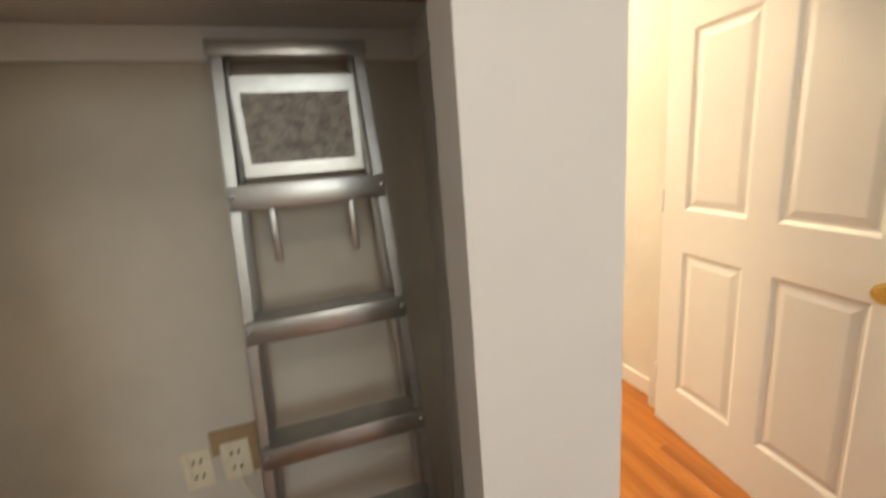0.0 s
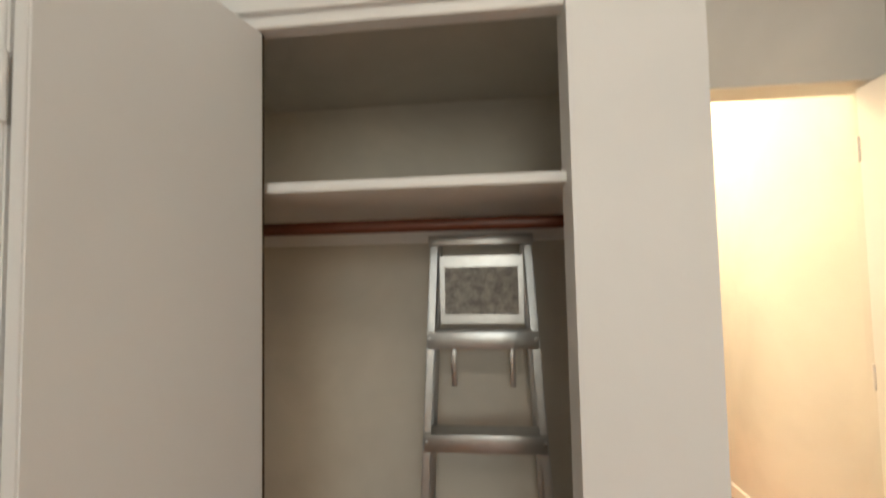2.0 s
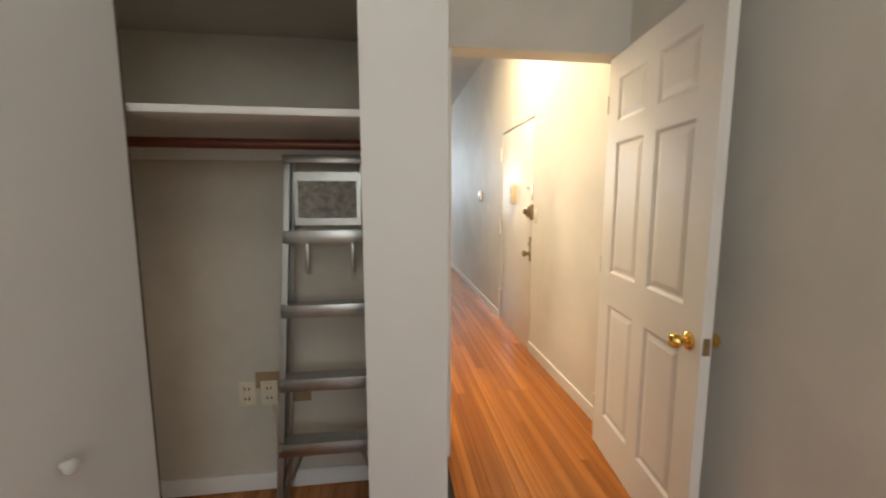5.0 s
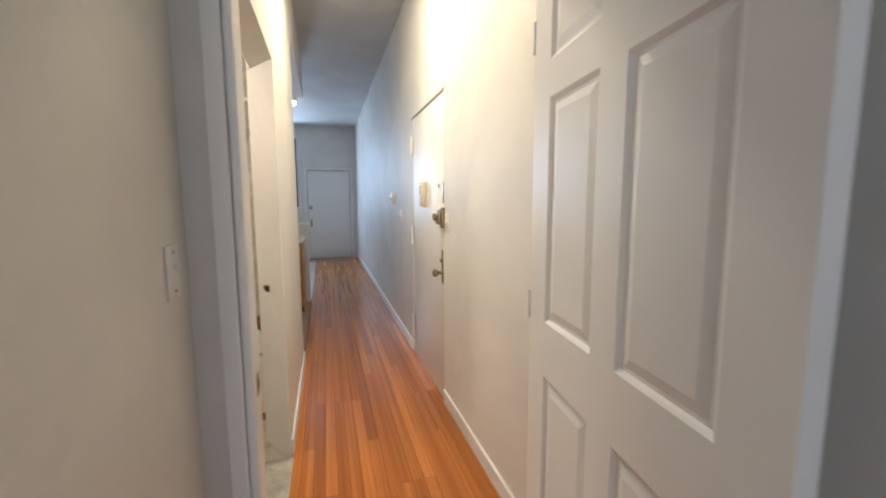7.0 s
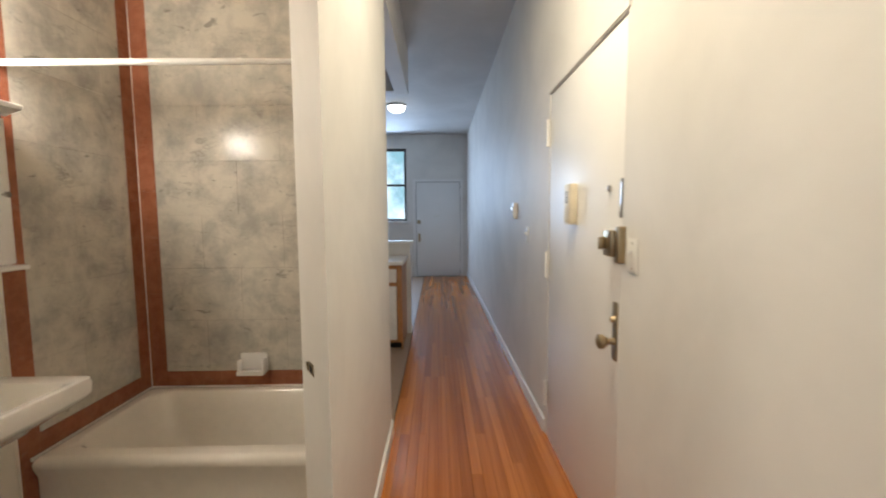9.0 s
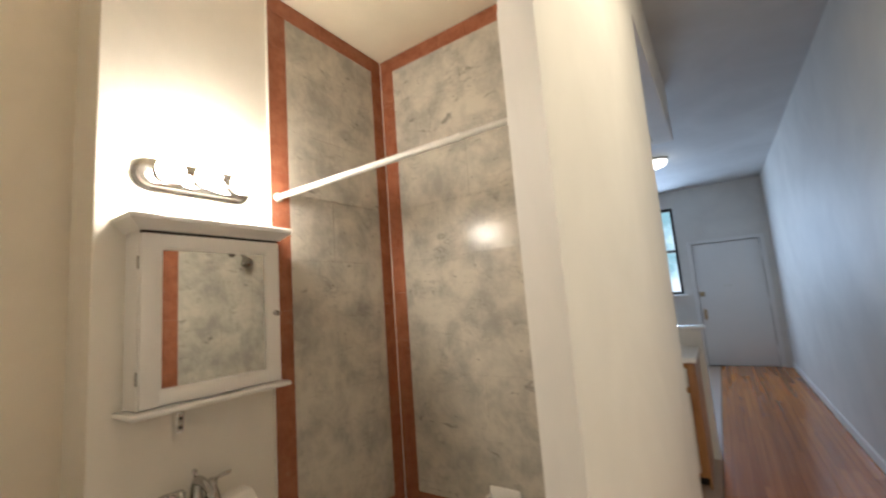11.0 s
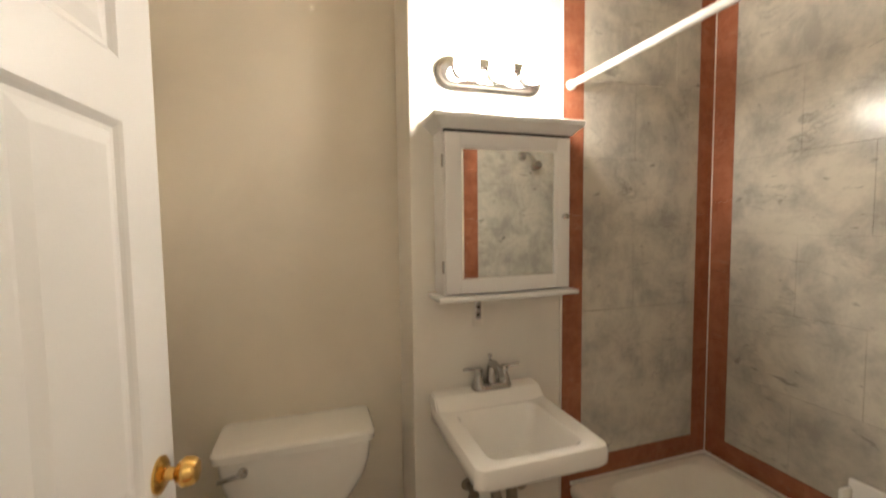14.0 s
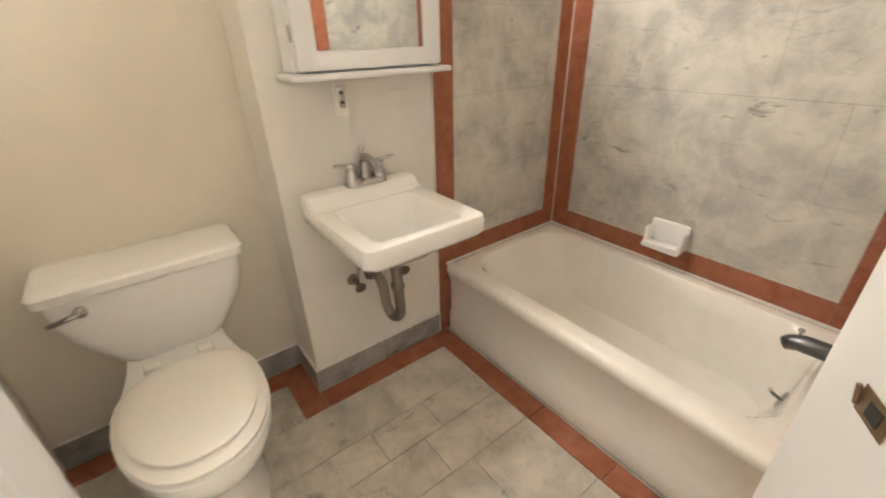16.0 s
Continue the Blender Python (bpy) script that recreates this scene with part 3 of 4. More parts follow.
switch((1.324, 2.105, 1.20), 90, "white toggle light switch on the closet side wall")
switch((XH1, 3.535, 1.215), 270, "white toggle switch beside the entrance door")
switch((XH1, 5.14, 1.21), 270, "small white switch on the hall wall")
th = thing("wall_thermostat", (XH1, 5.58, 1.388), "small white wall thermostat in the hall", "thermostat", rz=270)
part("housing", boxes((-0.05, 0.05, -0.03, 0, -0.065, 0.065), bevel=0.005), WHITEP, th)
part("dial_face", boxes((-0.03, 0.03, -0.0335, -0.030, -0.02, 0.035), bevel=0.001), CHROME, th, "grey thermostat face")
strike = thing("strike_plate", (1.4562, 2.262, 0.86), "small brass strike plate on the bedroom door jamb", "strike plate", rz=90)
part("plate", boxes((-0.016, 0.016, -0.0015, 0, -0.03, 0.03)), OLDBRASS, strike, smooth=False)
part("hole", boxes((-0.007, 0.007, -0.0025, -0.0016, -0.012, 0.012)), DARKGAP, strike, smooth=False)
lt = thing("strike_latch", (1.3418, 3.3922, 0.897), "old brass strike plate on the bathroom door jamb", "strike plate", rz=-56.9)
part("plate", boxes((-0.030, 0.022, -0.0015, 0, -0.018, 0.018), bevel=0.0006), OLDBRASS, lt)
part("lip", tube(bmesh.new(), [(-0.030, -0.002, -0.012), (-0.034, -0.004, 0.012)], 0.003, 8), OLDBRASS, lt)
part("hole", boxes((-0.012, 0.010, -0.003, -0.0021, -0.010, 0.010)), DARKGAP, lt, smooth=False)

# ---- entrance door in the hall ----
en = thing("door_entrance", (XH1 + 0.004, 3.625, 0.012), "flat white metal entrance door with old brass locks", "door")
en["kind"] = "structure"
part("leaf", boxes((0.0, 0.044, 0.0, 0.947, 0.0, 2.022), bevel=0.002), DOOR, en)
part("threshold_gap", boxes((-0.012, 0.05, 0.0, 0.947, -0.011, -0.002)), DARKGAP, en, "dark worn threshold", False)
for z in (0.27, 1.05, 1.81):
    h = part("hinge", tube(bmesh.new(), [(-0.014, 0.952, z - 0.07), (-0.014, 0.952, z + 0.07)], 0.011, 10), DOOR, en)
    for e in (-0.077, 0.07):
        part("hinge_tip", turned(bmesh.new(), (-0.014, 0.952, z + e), (0, 0, 1), [(0, 0.007), (0.002, 0.013), (0.006, 0.013), (0.008, 0.006)], 10), DOOR, h)
kn = part("lock_plate", boxes((-0.005, 0, 0.018, 0.060, 0.80, 1.02), bevel=0.002), OLDBRASS, en, "worn brass lock plate")
part("knob", turned(bmesh.new(), (-0.004, 0.040, 0.872), (-1, 0, 0), [(0, 0.014), (0.022, 0.010), (0.034, 0.020), (0.044, 0.028), (0.058, 0.027), (0.066, 0.012)]), OLDBRASS, kn, "round worn brass knob")
part("thumb_turn", turned(bmesh.new(), (-0.004, 0.040, 0.955), (-1, 0, 0), [(0, 0.014), (0.012, 0.012), (0.016, 0.008)]), OLDBRASS, kn)
rim = part("rim_lock", boxes((-0.038, 0, 0.010, 0.085, 1.19, 1.285), bevel=0.006), OLDBRASS, en, "bronze rim lock case")
part("thumb_turn", boxes((-0.065, -0.037, 0.052, 0.062, 1.215, 1.26), bevel=0.004), OLDBRASS, rim)
part("keeper", boxes((-0.028, 0.004, -0.030, 0.004, 1.17, 1.30), bevel=0.004), OLDBRASS, rim)
part("upper_strike", boxes((-0.006, 0, 0.004, 0.020, 1.33, 1.47), bevel=0.002), CHROME, en, "thin steel strike strip")
part("peephole", turned(bmesh.new(), (0, 0.115, 1.44), (-1, 0, 0), [(0, 0.013), (0.006, 0.013), (0.010, 0.007)]), CHROME, en, "chrome door viewer")
ic = thing("intercom_handset", (XH1 + 0.004, 4.14, 1.405), "cream plastic intercom box on the entrance door", "intercom", rz=270)
ib = part("housing", boxes((-0.045, 0.045, -0.040, 0, -0.09, 0.095), bevel=0.008), IVORY, ic)
for k in range(5):
    part("speaker_slot", boxes((-0.018, 0.018, -0.0412, -0.0398, 0.005 + 0.012 * k, 0.010 + 0.012 * k)), DARKGAP, ib, smooth=False)
part("foot_lip", boxes((-0.05, 0.05, -0.035, 0, -0.097, -0.091), bevel=0.002), IVORY, ib)

# ---- end of the hall ----
ed = thing("door_end", (1.268, YE + 0.014, 0.02), "flat pale painted door at the end of the hall", "door")
ed["kind"] = "structure"
part("leaf", boxes((0.0, 0.954, 0.0, 0.044, 0.0, 2.058), bevel=0.003), DOOR, ed)
part("sill_gap", boxes((0.0, 0.954, -0.02, 0.04, -0.019, -0.002)), DARKGAP, ed, "dark worn door sill", False)
part("rim_lock", boxes((0.015, 0.095, -0.035, 0, 1.16, 1.24), bevel=0.006), OLDBRASS, ed)
part("lock_plate", boxes((0.04, 0.085, -0.006, 0, 0.76, 0.94), bevel=0.002), OLDBRASS, ed)
part("knob", turned(bmesh.new(), (0.062, -0.006, 0.86), (0, -1, 0), [(0, 0.012), (0.03, 0.012), (0.04, 0.026), (0.056, 0.026), (0.064, 0.01)]), OLDBRASS, ed)
part("edge_gap", boxes((-0.005, 0.959, 0.004, 0.03, 2.0585, 2.0645 + 0.008), (-0.005, -0.001, 0.004, 0.03, 0.0, 2.058), (0.955, 0.959, 0.004, 0.03, 0.0, 2.058)), DARKGAP, ed, "dark gap round the door", False)
part("notice", boxes((0.38, 0.50, -0.003, 0, 1.30, 1.34)), WHITEP, ed, "small pale notice strip", False)
for z in (0.25, 1.03, 1.82):
    part("hinge", tube(bmesh.new(), [(0.957, -0.012, z - 0.07), (0.957, -0.012, z + 0.07)], 0.011, 8), DOOR, ed)
win = thing("window_1", (0.0, YE + 0.05, 1.24), "black framed sash window with daylight outside", "window")
win["kind"] = "structure"
fr = part("window_frame", boxes((0, 0.05, 0, 0.07, 0, 1.56), (1.01, 1.06, 0, 0.07, 0, 1.56), (0.05, 1.01, 0, 0.07, 0, 0.05), (0.05, 1.01, 0, 0.07, 1.51, 1.56), (0.05, 1.01, 0, 0.07, 0.755, 0.80), bevel=0.003), BLACK, win)
for z0, z1 in ((0.05, 0.755), (0.80, 1.51)):
    g = part("pane", boxes((0.05, 1.01, 0.03, 0.036, z0, z1)), GLASS, win, smooth=False)
    g.visible_shadow = False
part("window_sill", boxes((-0.05, 1.10, -0.10, -0.002, -0.04, 0.0), bevel=0.005), TRIM, win)
setting("backdrop_outdoors", boxes((-6, 8, YE + 4.0, YE + 4.05, 0.02, 7)), SKYGLOW, "pale hazy daylight outside the window", "backdrop")
setting("ground", boxes((-6, 8, YE + 0.2, YE + 4.0, -0.03, 0.0)), GROUT, "pale paving outside the window", "ground")
cl = thing("ceiling_light", (1.10, 8.78, HC), "round white lit flush ceiling light", "ceiling lamp")
part("base_ring", turned(bmesh.new(), (0, 0, 0), (0, 0, -1), [(0, 0.15), (0.02, 0.155), (0.03, 0.14)], 28), WHITEP, cl)
part("dome", turned(bmesh.new(), (0, 0, -0.028), (0, 0, -1), [(0, 0.135), (0.03, 0.13), (0.06, 0.105), (0.08, 0.06), (0.086, 0.01)], 28), DOME, cl, "glowing frosted glass dome")

# ---- kitchen counter seen past the hall wall ----
cabn = thing("base_cabinet", (0.62, 6.20, 0), "oak-framed kitchen base cabinet with white fronts", "cabinet")
part("body", boxes((0.0, 0.735, 0.02, 0.60, 0.09, 0.87), bevel=0.002), LAMINATE, cabn)
part("toe_kick", boxes((0.0, 0.735, 0.07, 0.60, 0.018, 0.09)), DARKGAP, cabn, "dark recessed plinth", False)
part("face_frame", boxes((0, 0.04, 0, 0.02, 0.09, 0.87), (0.695, 0.735, 0, 0.02, 0.09, 0.87), (0.04, 0.695, 0, 0.02, 0.83, 0.87), (0.04, 0.695, 0, 0.02, 0.66, 0.70), (0.04, 0.695, 0, 0.02, 0.09, 0.12), bevel=0.002), CABWOOD, cabn, "honey oak face frame")
part("side_panel", boxes((0.736, 0.748, 0.0, 0.60, 0.018, 0.87)), CABWOOD, cabn, "honey oak end panel", False)
part("drawer_front", boxes((0.045, 0.69, -0.018, 0, 0.70, 0.83), bevel=0.003), LAMINATE, cabn)
for x0, x1 in ((0.045, 0.36), (0.375, 0.69)):
    part("door", boxes((x0, x1, -0.018, 0, 0.12, 0.655), bevel=0.003), LAMINATE, cabn)
wt = thing("worktop", (0.0, 6.17, 0.87), "white laminate kitchen worktop with a low upstand", "worktop")
part("slab", boxes((-0.25, 1.385, 0.0, 0.645, 0.0, 0.038), bevel=0.006), LAMINATE, wt)
setting("floor_kitchen", boxes((-2.0, XH0 - 0.01, 4.75, YE, -0.05, 0.008)), VINYL, "brown kitchen floor covering", "floor")

# ---- bathroom fixtures ----
toilet = thing("toilet", (0.0, 2.785, 0), "white porcelain toilet with closed lid", "toilet")
bm = bmesh.new()
loft(bm, [rrect(-0.083, 0, hx, hy, r, z) for z, hx, hy, r in ((0.405, 0.062, 0.135, 0.05), (0.43, 0.072, 0.160, 0.05), (0.50, 0.085, 0.200, 0.05), (0.55, 0.092, 0.226, 0.045), (0.60, 0.096, 0.238, 0.04), (0.67, 0.098, 0.243, 0.035), (0.68, 0.094, 0.238, 0.03))])
tank = part("tank", bm, CHINA, toilet)
bm = bmesh.new()
loft(bm, [rrect(-0.075, 0, hx, hy, 0.03, z) for z, hx, hy in ((0.678, 0.100, 0.244), (0.683, 0.110, 0.254), (0.708, 0.112, 0.257), (0.717, 0.106, 0.251), (0.720, 0.09, 0.235))])
part("tank_lid", bm, CHINA, toilet)
lev = part("flush_lever", tube(bmesh.new(), [(0.026, -0.165, 0.640), (0.034, -0.185, 0.639), (0.036, -0.235, 0.632)], 0.007, 8), CHROME, tank, "chrome flush lever")
part("lever_boss", turned(bmesh.new(), (0.014, -0.165, 0.640), (1, 0, 0), [(0, 0.016), (0.01, 0.016), (0.018, 0.009)]), CHROME, lev)


def egg(cx, rx, ry, z, n=32, back=0.8):
    """Seat outline: round in front, blunter behind."""
    out = []
    for k in range(n):
        a = 2 * math.pi * k / n
        c, s = math.cos(a), math.sin(a)
        x = rx * c if c > 0 else rx * back * math.copysign(abs(c) ** 0.7, c)
        out.append((cx + x, ry * math.copysign(abs(s) ** 0.88, s), z))
    return out


bm = bmesh.new()
loft(bm, [egg(cx, rx, ry, z) for z, cx, rx, ry in ((0.0, 0.19, 0.225, 0.122), (0.03, 0.19, 0.222, 0.120), (0.12, 0.19, 0.215, 0.112), (0.20, 0.21, 0.215, 0.116), (0.27, 0.235, 0.235, 0.145), (0.325, 0.255, 0.255, 0.172), (0.365, 0.262, 0.258, 0.183), (0.39, 0.262, 0.256, 0.184), (0.396, 0.262, 0.24, 0.17))])
part("bowl", bm, CHINA, toilet)
bm = bmesh.new()
loft(bm, [[(-0.13, -a, z), (0.015, -a - 0.008, z), (0.17, -b, z), (0.17, b, z), (0.015, a + 0.008, z), (-0.13, a, z)] for z, a, b in ((0.30, 0.095, 0.12), (0.36, 0.128, 0.165), (0.404, 0.132, 0.170))])
bmesh.ops.bevel(bm, geom=bm.edges[:], offset=0.008, segments=2, affect="EDGES")
part("deck", bm, CHINA, toilet)
bm = bmesh.new()
loft(bm, [egg(0.262, rx, ry, z) for z, rx, ry in ((0.397, 0.240, 0.172), (0.399, 0.251, 0.180), (0.410, 0.253, 0.182), (0.414, 0.246, 0.176))])
part("seat", bm, SEATMAT, toilet)
bm = bmesh.new()
loft(bm, [egg(0.258, rx, ry, z) for z, rx, ry in ((0.416, 0.212, 0.152), (0.418, 0.220, 0.159), (0.428, 0.222, 0.161), (0.434, 0.212, 0.152), (0.437, 0.16, 0.115), (0.438, 0.05, 0.04))])
part("seat_lid", bm, SEATMAT, toilet)
for y in (-0.07, 0.07):
    part("lid_hinge", boxes((0.045, 0.085, y - 0.022, y + 0.022, 0.405, 0.436), bevel=0.006), SEATMAT, toilet)

sink = thing("wall_sink", (CX, 3.443, 0), "white porcelain wall-hung rectangular sink", "sink")
bm = bmesh.new()
SX, SY = 0.228, 0.208
rings = [rrect(0.16, 0, 0.09, 0.09, 0.06, 0.610), rrect(0.19, 0, 0.155, 0.155, 0.06, 0.655), rrect(SX, 0, 0.217, 0.198, 0.035, 0.722), rrect(SX, 0, 0.226, SY, 0.03, 0.735),
         rrect(SX, 0, 0.228, 0.209, 0.03, 0.770), rrect(SX, 0, 0.223, 0.204, 0.03, 0.785), rrect(SX, 0, 0.214, 0.195, 0.03, 0.788),
         rrect(SX + 0.035, 0, 0.150, 0.150, 0.035, 0.782), rrect(SX + 0.035, 0, 0.143, 0.143, 0.035, 0.772), rrect(SX + 0.030, 0, 0.122, 0.124, 0.045, 0.690), rrect(SX + 0.02, 0, 0.090, 0.095, 0.05, 0.645), rrect(SX + 0.015, 0, 0.03, 0.03, 0.029, 0.634)]
loft(bm, rings)
bowl = part("basin", bm, CHINA, sink)
bm = bmesh.new()
loft(bm, [[(0.001, s * 0.207, 0.775), (0.115, s * 0.207, 0.775), (0.078, s * 0.206, 0.803), (0.066, s * 0.205, 0.818), (0.054, s * 0.204, 0.822), (0.001, s * 0.204, 0.822)] for s in (-1, 1)])
bmesh.ops.bevel(bm, geom=bm.edges[:], offset=0.006, segments=2, affect="EDGES")
part("back_ledge", bm, CHINA, sink)
part("drain_ring", turned(bmesh.new(), (SX + 0.015, 0, 0.634), (0, 0, 1), [(0, 0.024), (0.002, 0.022), (0.0025, 0.012)]), CHROME, bowl, "chrome drain ring")
fau = thing("sink_faucet", (CX + 0.035, 3.443 + 0.022, 0.820), "worn chrome two-handle faucet on the sink ledge", "faucet")
bm = bmesh.new()
loft(bm, [rrect(0, 0, hx, hy, 0.028, z) for z, hx, hy in ((0.0, 0.029, 0.078), (0.012, 0.029, 0.078), (0.020, 0.024, 0.073), (0.024, 0.016, 0.064))])
part("base", bm, CHROME, fau)
sp = part("spout", tube(bmesh.new(), [(0, 0, 0.018), (0, 0, 0.070), (0.012, 0, 0.092), (0.050, 0, 0.090), (0.096, 0, 0.066)], [0.021, 0.020, 0.019, 0.018, 0.017, 0.0165, 0.016, 0.0155, 0.015, 0.0145, 0.014, 0.0135, 0.013]), CHROME, fau)
part("lift_rod", turned(bmesh.new(), (-0.012, 0, 0.08), (0, 0, 1), [(0, 0.004), (0.028, 0.004), (0.03, 0.008), (0.040, 0.008), (0.043, 0.004)], 10), CHROME, fau)
for s in (-1, 1):
    hb = part("handle_body", turned(bmesh.new(), (0, s * 0.051, 0.018), (0, 0, 1), [(0, 0.024), (0.012, 0.022), (0.030, 0.015), (0.042, 0.015), (0.050, 0.018), (0.058, 0.012)]), CHROME, fau)
    part("lever", tube(bmesh.new(), [(0, s * 0.051, 0.070), (0.004, s * 0.080, 0.076), (0.010, s * 0.112, 0.080)], [0.009, 0.008, 0.007, 0.006, 0.006, 0.007, 0.007, 0.006], 10), CHROME, hb)
trap = thing("sink_trap", (CX, 3.478, -0.060), "tarnished metal p-trap under the sink", "drain pipe")
part("tail_pipe", tube(bmesh.new(), [(0.165, 0.0, 0.665), (0.165, 0.0, 0.575)], 0.018, 14), TARNISH, trap)
part("trap_bend", tube(bmesh.new(), [(0.165, 0.0, 0.60), (0.165, 0.005, 0.50), (0.155, 0.010, 0.385), (0.115, 0.0, 0.355), (0.085, -0.008, 0.395), (0.075, -0.010, 0.47), (0.05, -0.012, 0.505), (0.001, -0.014, 0.51)], 0.020, 14, 6), TARNISH, trap)
for z, r in ((0.585, 0.026), (0.615, 0.024), (0.505, 0.026)):
    part("slip_nut", turned(bmesh.new(), (0.165, 0.003, z), (0, 0, 1), [(0, r - 0.003), (0.004, r), (0.020, r), (0.024, r - 0.003)], 8), TARNISH, trap)
part("wall_flange", turned(bmesh.new(), (0.0005, -0.014, 0.51), (1, 0, 0), [(0, 0.036), (0.004, 0.034), (0.012, 0.022)]), TARNISH, trap)
for s in (-1, 1):
    vv = thing("stop_valve", (CX, 3.478 + s * 0.098, 0.445), "tarnished water stop valve under the sink", "valve", "sink stop valves")
    vb = part("valve_body", tube(bmesh.new(), [(0.0005, 0, 0), (0.055, 0, 0)], 0.010, 10), TARNISH, vv)
    part("escutcheon", turned(bmesh.new(), (0.0005, 0, 0), (1, 0, 0), [(0, 0.024), (0.003, 0.023), (0.007, 0.012)]), TARNISH, vb)
    part("oval_handle", turned(bmesh.new(), (0.058, 0, -0.004), (1, 0, -0.3), [(0, 0.010), (0.003, 0.021), (0.010, 0.021), (0.014, 0.010)]), TARNISH, vv)
    part("supply_tube", tube(bmesh.new(), [(0.045, 0, 0.008), (0.050, -s * 0.004, 0.06), (0.060, -s * 0.006, 0.13), (0.070, -s * 0.035, 0.235)], 0.0045, 8), CHROME, vv, "thin pale supply tube")

# ---- medicine cabinet, light bar, outlet ----
mc = thing("medicine_cabinet", (CX, 3.50, -0.012), "white wooden medicine cabinet with a mirrored door", "cabinet")
part("body", boxes((0.0, 0.098, -0.235, 0.240, 1.195, 1.745), bevel=0.002), TRIM, mc)
bm = bmesh.new()
loft(bm, [[(0.0, -a, z), (d, -a, z), (d, a + 0.004, z), (0.0, a + 0.004, z)] for z, d, a in ((1.742, 0.118, 0.242), (1.752, 0.126, 0.250), (1.772, 0.150, 0.274), (1.786, 0.152, 0.276), (1.790, 0.148, 0.272))])
part("crown", bm, TRIM, mc, smooth=False)
part("bottom_ledge", boxes((0.0, 0.142, -0.262, 0.266, 1.176, 1.193), bevel=0.005), TRIM, mc)
D0, D1 = 0.100, 0.119
dr = part("door", boxes((D0, D1, -0.232, -0.180, 1.20, 1.732), (D0, D1, 0.186, 0.237, 1.20, 1.732), (D0, D1, -0.180, 0.186, 1.20, 1.243), (D0, D1, -0.180, 0.186, 1.688, 1.732), bevel=0.002), TRIM, mc)
part("mirror_bead", boxes((D0 + 0.004, D1 - 0.004, -0.180, -0.174, 1.243, 1.688), (D0 + 0.004, D1 - 0.004, 0.180, 0.186, 1.243, 1.688), (D0 + 0.004, D1 - 0.004, -0.174, 0.180, 1.243, 1.249), (D0 + 0.004, D1 - 0.004, -0.174, 0.180, 1.682, 1.688)), TRIM, dr, smooth=False)
part("mirror", boxes((D0 + 0.002, D0 + 0.008, -0.174, 0.180, 1.249, 1.682)), MIRROR, dr, "clear mirror pane", False)
part("door_gap", boxes((D0 - 0.0015, D1 - 0.008, -0.231, 0.236, 1.7325, 1.7415)), DARKGAP, mc, "dark gap over the cabinet door", False)
part("door_knob", turned(bmesh.new(), (D1, 0.210, 1.455), (1, 0, 0), [(0, 0.005), (0.010, 0.005), (0.014, 0.011), (0.021, 0.011), (0.025, 0.005)]), CHROME, dr, "small chrome knob")
for z in (1.29, 1.64):
    part("hinge", tube(bmesh.new(), [(D0, -0.236, z - 0.02), (D0, -0.236, z + 0.02)], 0.004, 8), CHROME, mc)
bar = thing("vanity_light", (CX, 3.478, 1.945), "chrome three-bulb vanity light bar above the cabinet", "wall lamp")
bm = bmesh.new()
prof = [(0.0, 0.205, 0.056), (0.012, 0.205, 0.056), (0.016, 0.196, 0.047), (0.028, 0.192, 0.043), (0.033, 0.180, 0.032)]
rings = [[(d, p[0], p[1]) for p in [(q[0], q[1]) for q in rrect(0, 0, hy, hz, hz * 0.98, 0)]] for d, hy, hz in prof]
loft(bm, rings)
part("back_plate", bm, CHROME, bar)
for y in (-0.125, 0.0, 0.125):
    so = part("socket", turned(bmesh.new(), (0.030, y, 0), (1, 0, 0), [(0, 0.030), (0.004, 0.031), (0.022, 0.024), (0.030, 0.020)]), CHROME, bar)
    part("bulb", turned(bmesh.new(), (0.058, y, 0), (1, 0, 0), [(0, 0.016), (0.010, 0.024), (0.024, 0.038), (0.040, 0.043), (0.058, 0.039), (0.072, 0.026), (0.080, 0.008)]), BULB, so, "lit round bulb")
ob = thing("bath_outlet", (CX, 3.427, 1.10), "small recessed metal outlet under the cabinet", "outlet", rz=90)
part("plate", boxes((-0.022, 0.022, -0.003, 0, -0.055, 0.058), bevel=0.001), CHASE, ob)
part("socket_face", boxes((-0.011, 0.011, -0.006, -0.003, -0.03, 0.035), bevel=0.001), CHROME, ob, "tarnished metal socket")
for z in (-0.018, 0.012):
    part("slot", boxes((-0.006, 0.006, -0.0072, -0.0061, z, z + 0.008)), DARKGAP, ob, smooth=False)

